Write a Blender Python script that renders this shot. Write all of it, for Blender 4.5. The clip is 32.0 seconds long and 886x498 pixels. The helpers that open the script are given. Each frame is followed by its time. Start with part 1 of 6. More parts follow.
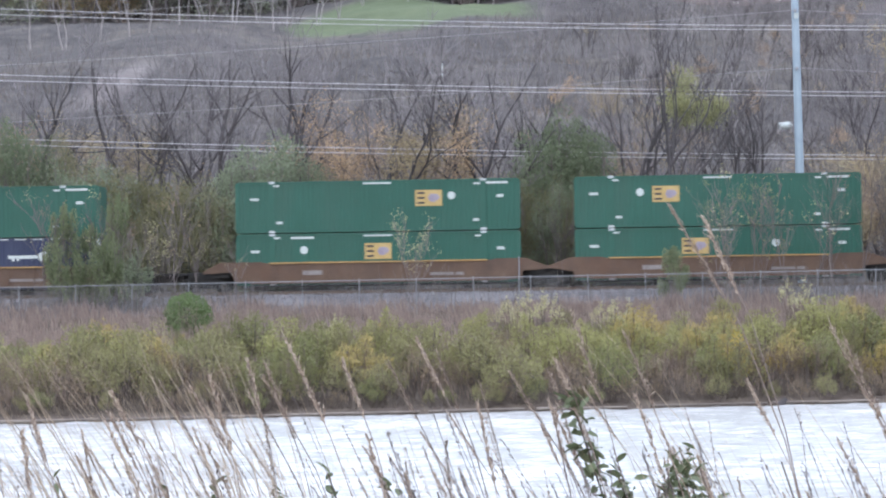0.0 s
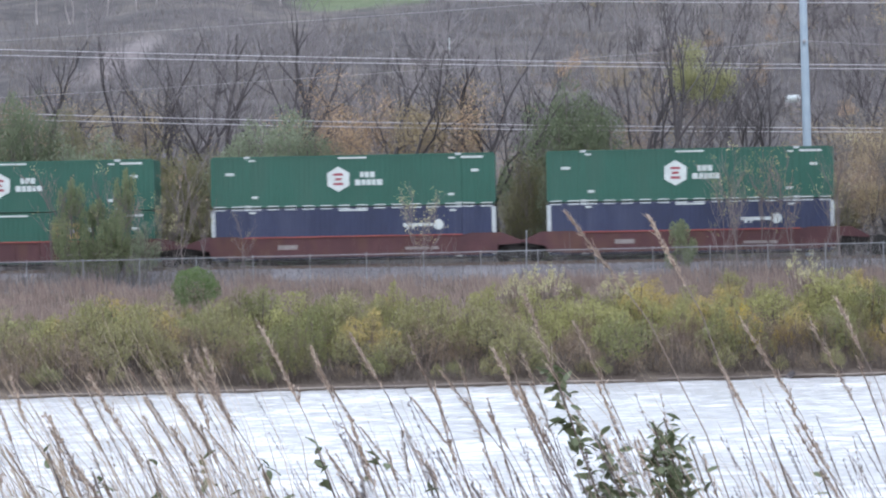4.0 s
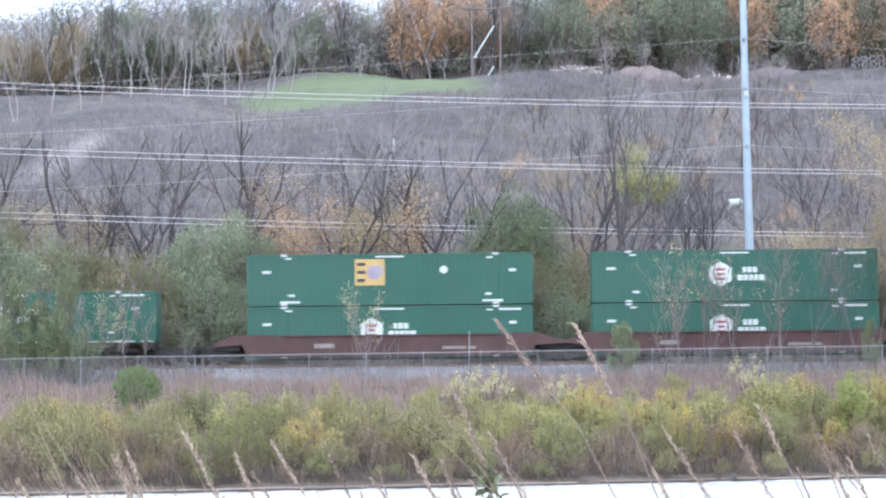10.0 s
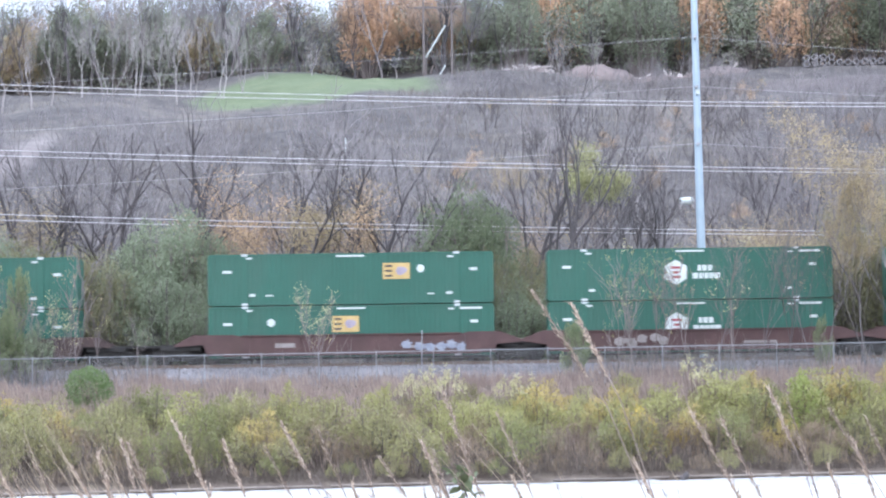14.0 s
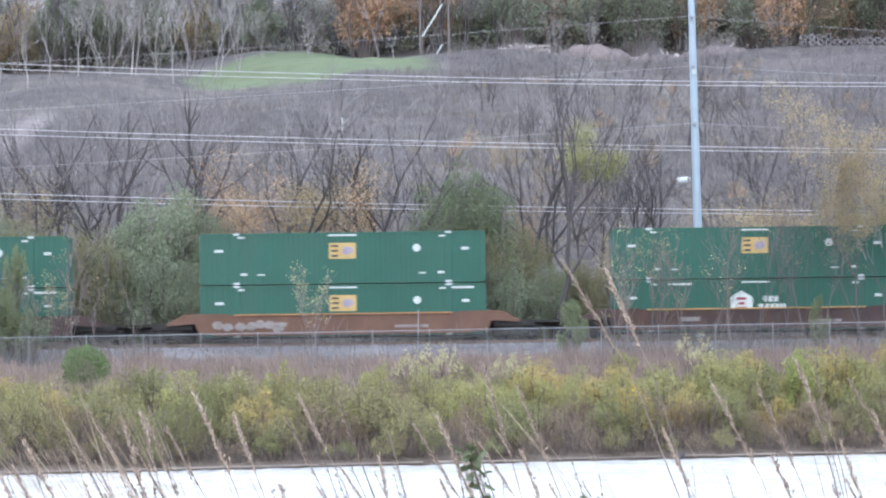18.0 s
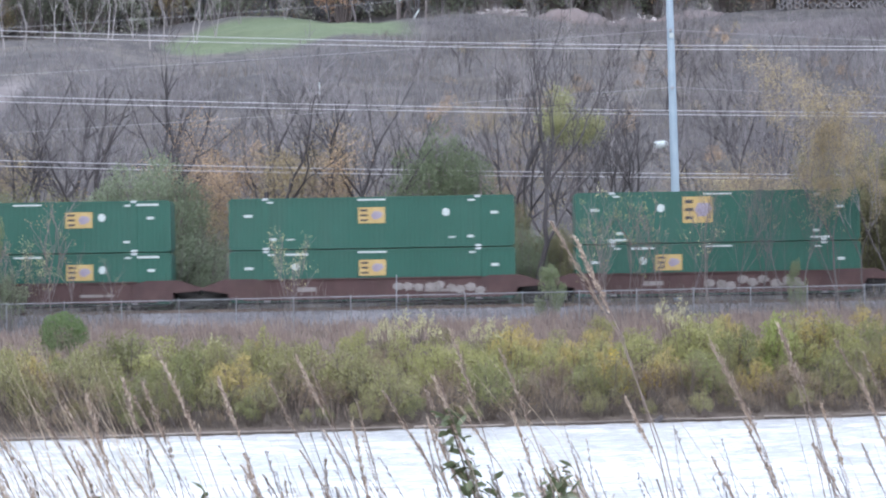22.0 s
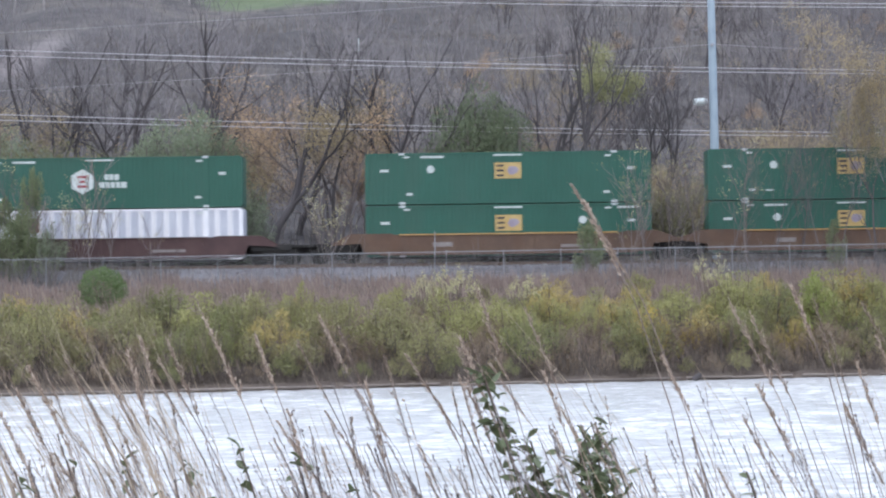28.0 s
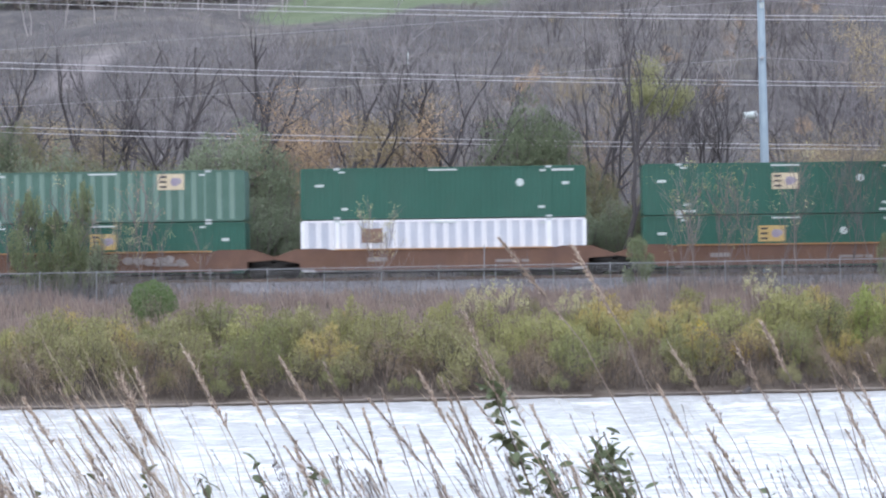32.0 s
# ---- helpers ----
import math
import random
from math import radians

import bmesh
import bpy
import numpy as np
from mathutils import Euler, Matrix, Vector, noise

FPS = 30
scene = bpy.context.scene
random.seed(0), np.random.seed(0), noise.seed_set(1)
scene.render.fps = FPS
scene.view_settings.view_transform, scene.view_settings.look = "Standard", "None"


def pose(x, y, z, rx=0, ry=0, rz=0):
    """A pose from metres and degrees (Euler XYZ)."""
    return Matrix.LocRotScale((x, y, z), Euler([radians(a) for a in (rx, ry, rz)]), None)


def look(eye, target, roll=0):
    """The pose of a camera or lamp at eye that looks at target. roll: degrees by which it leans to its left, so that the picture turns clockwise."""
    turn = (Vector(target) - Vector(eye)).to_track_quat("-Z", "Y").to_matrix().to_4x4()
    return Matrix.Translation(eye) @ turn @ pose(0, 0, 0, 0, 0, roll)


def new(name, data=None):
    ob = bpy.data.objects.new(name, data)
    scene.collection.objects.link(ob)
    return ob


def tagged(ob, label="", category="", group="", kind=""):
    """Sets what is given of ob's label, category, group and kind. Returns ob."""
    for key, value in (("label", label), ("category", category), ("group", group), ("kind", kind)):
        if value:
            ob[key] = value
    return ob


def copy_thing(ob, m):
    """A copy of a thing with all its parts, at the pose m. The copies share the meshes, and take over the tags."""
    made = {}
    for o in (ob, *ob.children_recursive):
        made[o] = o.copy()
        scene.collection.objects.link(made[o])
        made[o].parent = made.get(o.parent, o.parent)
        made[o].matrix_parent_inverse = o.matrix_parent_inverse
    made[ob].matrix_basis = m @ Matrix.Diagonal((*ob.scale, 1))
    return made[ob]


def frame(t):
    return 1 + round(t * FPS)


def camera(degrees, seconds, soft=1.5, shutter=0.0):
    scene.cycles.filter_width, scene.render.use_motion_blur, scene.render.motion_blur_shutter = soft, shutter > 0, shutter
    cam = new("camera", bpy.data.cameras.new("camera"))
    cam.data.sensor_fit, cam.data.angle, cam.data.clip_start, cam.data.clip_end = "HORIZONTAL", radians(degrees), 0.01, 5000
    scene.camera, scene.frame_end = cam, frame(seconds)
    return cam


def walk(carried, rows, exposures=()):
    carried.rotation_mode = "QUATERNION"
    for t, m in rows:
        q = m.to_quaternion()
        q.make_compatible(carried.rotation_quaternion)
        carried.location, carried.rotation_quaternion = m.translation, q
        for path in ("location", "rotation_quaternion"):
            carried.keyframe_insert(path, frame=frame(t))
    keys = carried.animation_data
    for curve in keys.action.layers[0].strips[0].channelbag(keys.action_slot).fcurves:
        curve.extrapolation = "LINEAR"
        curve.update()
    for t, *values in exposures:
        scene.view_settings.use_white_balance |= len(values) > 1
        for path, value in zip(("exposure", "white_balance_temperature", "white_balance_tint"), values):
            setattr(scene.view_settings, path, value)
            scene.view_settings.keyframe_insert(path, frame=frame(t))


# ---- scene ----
EYE = Vector((0.0, 0.0, 5.3))
cam = camera(20, 32.0, soft=2.2, shutter=0.2)

def turned(turn, tilt, lean):
    """Degrees: turned to the right, tilted upwards, leant to the right."""
    m = Matrix.Rotation(radians(-turn), 4, "Z") @ Matrix.Rotation(radians(90 + tilt), 4, "X") @ Matrix.Rotation(radians(-lean), 4, "Z")
    return Matrix.Translation(EYE) @ m


walk(cam, [
    (0, turned(-2.047, 0.946, 0.913)), (0.5, turned(-2.335, 0.597, 1.067)), (1, turned(-2.476, 0.282, 1.046)), (1.5, turned(-2.367, 0.355, 0.857)),
    (2, turned(-2.356, 0.540, 0.899)), (2.5, turned(-2.335, 0.633, 0.877)), (3, turned(-2.296, 0.615, 0.885)), (3.5, turned(-2.232, 0.493, 1.026)),
    (5.5, turned(-2.160, -0.125, 0.971)), (6, turned(-2.176, -0.369, 0.908)), (6.5, turned(-2.320, -0.595, 0.934)), (7, turned(-2.655, -0.757, 0.847)),
    (7.5, turned(-2.769, -0.642, 0.822)), (8, turned(-2.490, 0.243, 0.708)), (8.5, turned(-1.945, 1.779, 0.432)), (9, turned(-1.562, 2.343, 0.222)),
    (9.5, turned(-1.219, 2.417, 0.416)), (10, turned(-0.896, 2.634, 0.604)), (10.5, turned(-0.547, 2.837, 0.640)), (11, turned(-0.185, 2.984, 0.684)),
    (11.5, turned(-0.073, 3.175, 0.577)), (12, turned(-0.012, 3.211, 0.487)), (12.5, turned(0.028, 3.094, 0.509)), (13, turned(0.130, 2.988, 0.767)),
    (13.5, turned(0.193, 2.779, 0.784)), (14, turned(0.191, 2.601, 0.848)), (14.5, turned(0.209, 2.419, 0.884)), (16.5, turned(0.379, 2.282, 1.214)),
    (17, turned(0.351, 2.283, 1.104)), (17.5, turned(0.273, 2.237, 1.032)), (18, turned(0.267, 2.129, 0.783)), (18.5, turned(0.365, 2.058, 0.855)),
    (19, turned(0.465, 2.048, 0.834)), (19.5, turned(0.471, 1.958, 0.653)), (20, turned(0.595, 1.798, 0.644)), (20.5, turned(0.729, 1.631, 0.933)),
    (21, turned(0.699, 1.458, 0.806)), (21.5, turned(0.659, 1.317, 0.779)), (22, turned(0.756, 1.322, 1.023)), (22.5, turned(0.829, 1.292, 1.179)),
    (23, turned(0.865, 1.240, 1.032)), (23.5, turned(0.892, 1.162, 1.019)), (24, turned(0.954, 1.015, 0.895)), (24.5, turned(0.893, 0.871, 0.711)),
    (25, turned(0.758, 0.669, 0.576)), (25.5, turned(0.645, 0.379, 0.681)), (27.5, turned(0.047, 0.137, 0.614)), (28, turned(-0.137, 0.348, 0.780)),
    (28.5, turned(-0.013, 0.402, 1.019)), (29, turned(0.033, 0.372, 0.910)), (29.5, turned(0.088, 0.371, 0.946)), (30, turned(-0.021, 0.462, 0.872)),
    (30.5, turned(-0.262, 0.552, 0.637)), (31, turned(-0.593, 0.568, 0.654)), (31.5, turned(-1.042, 0.547, 0.747)), (32, turned(-1.258, 0.669, 0.742)),
], ((0, 0.05, 6330, 8), (3.5, -0.05, 6330, 8), (6, -0.1, 6450, 8), (7, -0.4, 6450, 8), (7.7, -0.42, 6380, 7), (8.5, 0.0, 6320, 7), (9, 0.3, 6250, 7), (10.5, 0.63, 6150, 8), (12, 0.72, 6130, 9), (14, 0.66, 6130, 8), (17, 0.48, 6200, 6), (20, 0.31, 6230, 8), (23, 0.15, 6230, 8), (25, 0.1, 6230, 8), (27.5, -0.15, 6330, 8), (30, 0.0, 6330, 8), (32, 0.0, 6330, 8)))

# ---- light: an overcast late-autumn afternoon ----
world = bpy.data.worlds.new("sky")
scene.world = world
world.use_nodes = True
wn, wl = world.node_tree.nodes, world.node_tree.links
wn.clear()
sky = wn.new("ShaderNodeTexSky")
sky.sky_type, sky.sun_disc = "NISHITA", False
sky.sun_elevation, sky.sun_rotation = radians(32), radians(200)
sky.dust_density, sky.air_density, sky.ozone_density = 4.0, 1.0, 1.0
cloud = wn.new("ShaderNodeTexNoise")
cloud.inputs["Scale"].default_value, cloud.inputs["Detail"].default_value = 2.2, 5
tone = wn.new("ShaderNodeValToRGB")
tone.color_ramp.elements[0].position, tone.color_ramp.elements[0].color = 0.3, (0.8, 0.9, 1.16, 1)
tone.color_ramp.elements[1].position, tone.color_ramp.elements[1].color = 0.7, (0.97, 1.0, 1.15, 1)
up, part_z, height = wn.new("ShaderNodeTexCoord"), wn.new("ShaderNodeSeparateXYZ"), wn.new("ShaderNodeMapRange")
wl.new(up.outputs["Generated"], part_z.inputs[0])
wl.new(part_z.outputs["Z"], height.inputs["Value"])
height.inputs["From Min"].default_value, height.inputs["From Max"].default_value = 0.11, 0.34
height.inputs["To Min"].default_value, height.inputs["To Max"].default_value = 6.2, 21.0
layer = wn.new("ShaderNodeVectorMath")
layer.operation = "SCALE"
wl.new(height.outputs["Result"], layer.inputs["Scale"])
wl.new(tone.outputs["Color"], layer.inputs[0])
veil = wn.new("ShaderNodeMix")
veil.data_type = "RGBA"
veil.inputs["Factor"].default_value = 0.85
back, wout = wn.new("ShaderNodeBackground"), wn.new("ShaderNodeOutputWorld")
back.inputs["Strength"].default_value = 0.13
wl.new(cloud.outputs["Fac"], tone.inputs["Fac"])
wl.new(sky.outputs["Color"], veil.inputs["A"])
wl.new(layer.outputs["Vector"], veil.inputs["B"])
wl.new(veil.outputs["Result"], back.inputs["Color"])
wl.new(back.outputs["Background"], wout.inputs["Surface"])

sun_data = bpy.data.lights.new("sun", "SUN")
sun_data.energy, sun_data.angle, sun_data.color = 0.7, radians(30), (1.0, 0.97, 0.93)
sun = new("sun", sun_data)
sun.matrix_world = look((-20, -60, 60), (0, 60, 0))


# ---- materials ----
def material(name, stops, rough=0.8, scale=3.0, fine=40.0, bump=0.2, metal=0.0, per="", spread=0.0, coat=0.0, dirt=None, spec=0.5):
    """Noise at two scales through a ramp of colours; per: 'object' or 'island' shifts the ramp from piece to piece."""
    m = bpy.data.materials.new(name)
    m.use_nodes = True
    n, l = m.node_tree.nodes, m.node_tree.links
    b = n["Principled BSDF"]
    b.inputs["Metallic"].default_value = metal
    b.inputs["Specular IOR Level"].default_value = spec
    co = n.new("ShaderNodeTexCoord")
    big, small = n.new("ShaderNodeTexNoise"), n.new("ShaderNodeTexNoise")
    for node, s in ((big, scale), (small, fine)):
        l.new(co.outputs["Object"], node.inputs["Vector"])
        node.inputs["Scale"].default_value, node.inputs["Detail"].default_value = s, 4
    mix = n.new("ShaderNodeMath")
    mix.operation = "MULTIPLY_ADD"
    l.new(small.outputs["Fac"], mix.inputs[0])
    mix.inputs[1].default_value = 0.4
    half = n.new("ShaderNodeMath")
    half.operation = "MULTIPLY"
    half.inputs[1].default_value = 0.6
    l.new(big.outputs["Fac"], half.inputs[0])
    l.new(half.outputs[0], mix.inputs[2])
    out = mix.outputs[0]
    if per:
        src = n.new("ShaderNodeObjectInfo").outputs["Random"] if per == "object" else n.new("ShaderNodeNewGeometry").outputs["Random Per Island"]
        add = n.new("ShaderNodeMath")
        add.operation = "MULTIPLY_ADD"
        l.new(src, add.inputs[0])
        add.inputs[1].default_value = spread
        low = n.new("ShaderNodeMath")
        low.operation = "SUBTRACT"
        low.inputs[1].default_value = spread / 2
        l.new(out, low.inputs[0])
        l.new(low.outputs[0], add.inputs[2])
        out = add.outputs[0]
    ramp = n.new("ShaderNodeValToRGB")
    e = ramp.color_ramp.elements
    span = 0.4 + spread * 0.6
    for i, c in enumerate(stops):
        p = 0.5 - span / 2 + span * i / max(1, len(stops) - 1)
        el = e[i] if i < 2 else e.new(p)
        el.position, el.color = p, (*c, 1)
    l.new(out, ramp.inputs["Fac"])
    colour = ramp.outputs["Color"]
    if dirt:
        streak = n.new("ShaderNodeTexNoise")
        stretch = n.new("ShaderNodeMapping")
        stretch.inputs["Scale"].default_value = dirt[1]
        l.new(co.outputs["Object"], stretch.inputs["Vector"])
        l.new(stretch.outputs["Vector"], streak.inputs["Vector"])
        streak.inputs["Scale"].default_value, streak.inputs["Detail"].default_value = 1.0, 6
        cut = n.new("ShaderNodeMapRange")
        cut.inputs["From Min"].default_value, cut.inputs["From Max"].default_value = 0.5, 0.75
        cut.inputs["To Max"].default_value = dirt[2]
        l.new(streak.outputs["Fac"], cut.inputs["Value"])
        soil = n.new("ShaderNodeMix")
        soil.data_type = "RGBA"
        l.new(cut.outputs["Result"], soil.inputs["Factor"])
        l.new(colour, soil.inputs["A"])
        soil.inputs["B"].default_value = (*dirt[0], 1)
        colour = soil.outputs["Result"]
    l.new(colour, b.inputs["Base Color"])
    r = n.new("ShaderNodeMapRange")
    r.inputs["To Min"].default_value, r.inputs["To Max"].default_value = max(0.05, rough - 0.12), min(1, rough + 0.12)
    l.new(small.outputs["Fac"], r.inputs["Value"])
    l.new(r.outputs["Result"], b.inputs["Roughness"])
    b.inputs["Coat Weight"].default_value = coat
    if bump:
        bp = n.new("ShaderNodeBump")
        bp.inputs["Strength"].default_value, bp.inputs["Distance"].default_value = bump, 0.02
        l.new(small.outputs["Fac"], bp.inputs["Height"])
        l.new(bp.outputs["Normal"], b.inputs["Normal"])
    return m


def leaf(name, stops, spread=0.4, per="island"):
    m = material(name, stops, 0.6, 1.2, 9.0, 0, 0, per, spread, spec=0.25)
    b = m.node_tree.nodes["Principled BSDF"]
    tr, mx = m.node_tree.nodes.new("ShaderNodeBsdfTranslucent"), m.node_tree.nodes.new("ShaderNodeMixShader")
    mx.inputs[0].default_value = 0.3
    l = m.node_tree.links
    l.new(b.inputs["Base Color"].links[0].from_socket, tr.inputs["Color"])
    l.new(b.outputs[0], mx.inputs[1])
    l.new(tr.outputs[0], mx.inputs[2])
    l.new(mx.outputs[0], m.node_tree.nodes["Material Output"].inputs["Surface"])
    return m


GREEN = material("green container paint", ((0.007, 0.068, 0.046), (0.01, 0.08, 0.055), (0.016, 0.092, 0.066)), 0.5, 0.5, 12, 0.05, dirt=((0.03, 0.078, 0.058), (0.5, 0.5, 0.12), 0.45))
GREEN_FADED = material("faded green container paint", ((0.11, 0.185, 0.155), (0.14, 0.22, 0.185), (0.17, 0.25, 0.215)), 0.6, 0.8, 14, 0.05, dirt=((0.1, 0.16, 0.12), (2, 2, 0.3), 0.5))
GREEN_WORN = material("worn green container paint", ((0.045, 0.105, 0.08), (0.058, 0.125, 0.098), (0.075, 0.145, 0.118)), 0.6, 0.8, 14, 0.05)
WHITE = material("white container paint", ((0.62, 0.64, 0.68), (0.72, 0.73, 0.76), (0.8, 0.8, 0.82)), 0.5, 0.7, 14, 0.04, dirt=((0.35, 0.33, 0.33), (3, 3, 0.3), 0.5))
# walls behind the white ribs: recess shade is put into this darker, bluer white
WHITE_SHADE = material("shaded white paint", ((0.36, 0.38, 0.44), (0.42, 0.44, 0.5), (0.5, 0.52, 0.56)), 0.6, 0.7, 14, 0.04)
BLUE = material("navy container paint", ((0.01, 0.017, 0.05), (0.013, 0.022, 0.063), (0.02, 0.03, 0.08)), 0.5, 0.6, 14, 0.04, dirt=((0.06, 0.07, 0.12), (0.6, 0.6, 0.2), 0.4))
SILVER = material("bare metal end post", ((0.32, 0.36, 0.37), (0.4, 0.44, 0.45), (0.48, 0.52, 0.53)), 0.45, 2, 20, 0.05, 0.3)
MARK = material("white marking film", ((0.4, 0.45, 0.44), (0.47, 0.52, 0.51), (0.55, 0.59, 0.58)), 0.5, 2, 30, 0)
YELLOW = material("yellow marking film", ((0.35, 0.24, 0.085), (0.41, 0.29, 0.11), (0.47, 0.35, 0.15)), 0.55, 2, 20, 0)
CREAM = material("faded cream marking film", ((0.44, 0.36, 0.24), (0.5, 0.42, 0.29), (0.56, 0.48, 0.35)), 0.55, 2, 20, 0)
BLACK = material("dark marking film", ((0.015, 0.016, 0.02), (0.025, 0.025, 0.03), (0.03, 0.03, 0.035)), 0.6, 2, 20, 0)
PURPLE = material("violet marking film", ((0.19, 0.17, 0.22), (0.25, 0.22, 0.28), (0.3, 0.27, 0.32)), 0.6, 2, 20, 0)
MAROON = material("dark red marking film", ((0.2, 0.03, 0.05), (0.26, 0.04, 0.06), (0.3, 0.05, 0.07)), 0.6, 2, 20, 0)
BROWN_MARK = material("brown marking film", ((0.13, 0.075, 0.055), (0.17, 0.1, 0.075), (0.21, 0.13, 0.1)), 0.6, 2, 20, 0)
SEAM = material("grimy black steel", ((0.012, 0.012, 0.013), (0.02, 0.019, 0.018), (0.035, 0.03, 0.027)), 0.75, 3, 30, 0.2)
TYRE = material("tyre rubber", ((0.015, 0.015, 0.016), (0.022, 0.022, 0.022), (0.03, 0.03, 0.03)), 0.8, 4, 40, 0.2)
RUST_DIRT = ((0.09, 0.045, 0.025), (0.8, 0.8, 0.4), 0.8)
CAR_PAINT = {
    "tan": material("tan weathered car paint", ((0.068, 0.0432, 0.032), (0.1, 0.0624, 0.0432), (0.144, 0.092, 0.06)), 0.75, 1.0, 16, 0.15, dirt=RUST_DIRT),
    "red": material("red weathered car paint", ((0.05, 0.02, 0.024), (0.068, 0.026, 0.03), (0.09, 0.038, 0.042)), 0.75, 1.0, 16, 0.15, dirt=RUST_DIRT),
    "maroon": material("maroon rusted car paint", ((0.048, 0.0272, 0.0272), (0.068, 0.0368, 0.036), (0.092, 0.0528, 0.0496)), 0.8, 1.0, 16, 0.15, dirt=((0.05, 0.03, 0.025), (0.8, 0.8, 0.4), 0.8)),
    "orange": material("orange weathered car paint", ((0.088, 0.048, 0.036), (0.12, 0.064, 0.044), (0.16, 0.088, 0.056)), 0.75, 1.0, 16, 0.15, dirt=RUST_DIRT),
    "brown": material("brown rusted car paint", ((0.04, 0.0272, 0.0272), (0.0544, 0.036, 0.0344), (0.08, 0.052, 0.0464)), 0.8, 1.0, 16, 0.15, dirt=RUST_DIRT),
}
SILL_TOP = {
    "tan": material("yellow sill edge paint", ((0.3, 0.18, 0.06), (0.4, 0.25, 0.09), (0.48, 0.31, 0.13)), 0.7, 1.5, 16, 0.1),
    "red": material("red sill edge paint", ((0.2, 0.05, 0.045), (0.25, 0.06, 0.055), (0.3, 0.09, 0.07)), 0.7, 1.5, 16, 0.1),
    "maroon": CAR_PAINT["maroon"], "orange": material("orange sill edge paint", ((0.28, 0.14, 0.055), (0.34, 0.18, 0.075), (0.4, 0.23, 0.1)), 0.7, 1.5, 16, 0.1), "brown": CAR_PAINT["brown"],
}
CAR_PAINT["edged"], SILL_TOP["edged"] = CAR_PAINT["brown"], SILL_TOP["tan"]
SPRAY = material("grey spray paint", ((0.14, 0.12, 0.112), (0.2, 0.18, 0.172), (0.27, 0.25, 0.245)), 0.7, 3, 9, 0)
SPRAY_BLUE = material("pale blue spray paint", ((0.13, 0.15, 0.2), (0.19, 0.21, 0.26), (0.26, 0.28, 0.32)), 0.7, 3, 6, 0)
STEEL = material("galvanised steel", ((0.19, 0.2, 0.215), (0.24, 0.25, 0.265), (0.3, 0.31, 0.32)), 0.5, 3, 40, 0.1, 0.4)
POLE_STEEL = material("blue-grey galvanised pole steel", ((0.24, 0.31, 0.37), (0.29, 0.36, 0.42), (0.34, 0.41, 0.46)), 0.5, 1.2, 30, 0.05, 0.1, dirt=((0.22, 0.3, 0.37), (3, 3, 0.2), 0.5))
WIRE = material("aluminium conductor", ((0.4, 0.39, 0.4), (0.47, 0.46, 0.47), (0.54, 0.53, 0.53)), 0.5, 1, 30, 0, 0.1)
WIRE_DARK = material("old grey wire", ((0.26, 0.25, 0.26), (0.3, 0.29, 0.3), (0.35, 0.34, 0.34)), 0.6, 1, 30, 0)
WOOD_POLE = material("weathered pole wood", ((0.1, 0.085, 0.085), (0.14, 0.12, 0.115), (0.19, 0.165, 0.155)), 0.85, 2, 30, 0.3)
RAIL_STEEL = material("rail steel", ((0.1, 0.07, 0.055), (0.15, 0.11, 0.09), (0.2, 0.16, 0.14)), 0.55, 2, 30, 0.1, 0.5)
SLEEPER = material("sleeper wood", ((0.06, 0.05, 0.045), (0.09, 0.075, 0.065), (0.13, 0.11, 0.095)), 0.9, 3, 30, 0.4, per="object", spread=0.3)
STONE = material("grey crushed stone", ((0.1, 0.095, 0.1), (0.18, 0.172, 0.18), (0.3, 0.29, 0.295)), 0.9, 3, 20, 0.4, per="island", spread=0.6)
RUBBLE = material("pale broken concrete", ((0.3, 0.27, 0.26), (0.42, 0.38, 0.37), (0.55, 0.51, 0.49)), 0.9, 1, 10, 0.4, per="island", spread=0.6)
DIRT = material("purple-brown spoil", ((0.105, 0.08, 0.078), (0.15, 0.118, 0.112), (0.205, 0.165, 0.155)), 0.95, 0.4, 6, 0.5)
BARK = material("grey-brown bark", ((0.11, 0.092, 0.088), (0.155, 0.132, 0.126), (0.205, 0.178, 0.17)), 0.9, 1.5, 18, 0.4, per="object", spread=0.5)
BARK_DARK = material("dark wet bark", ((0.045, 0.04, 0.042), (0.065, 0.058, 0.06), (0.095, 0.084, 0.084)), 0.9, 1.5, 18, 0.4, per="object", spread=0.4)
BARK_MID = material("brown-grey bark", ((0.075, 0.066, 0.066), (0.105, 0.093, 0.093), (0.145, 0.13, 0.128)), 0.9, 1.5, 18, 0.4, per="object", spread=0.5)
BARK_PALE = material("pale grey bark", ((0.24, 0.22, 0.215), (0.31, 0.285, 0.28), (0.38, 0.355, 0.35)), 0.9, 1.5, 18, 0.3, per="object", spread=0.4)
TWIG = material("grey twigs", ((0.14, 0.128, 0.132), (0.19, 0.174, 0.179), (0.24, 0.223, 0.226)), 0.9, 0.6, 10, 0, per="object", spread=0.6)
STEM = material("brown shrub stems", ((0.085, 0.068, 0.058), (0.12, 0.096, 0.08), (0.165, 0.13, 0.108)), 0.9, 2, 10, 0, per="object", spread=0.5)
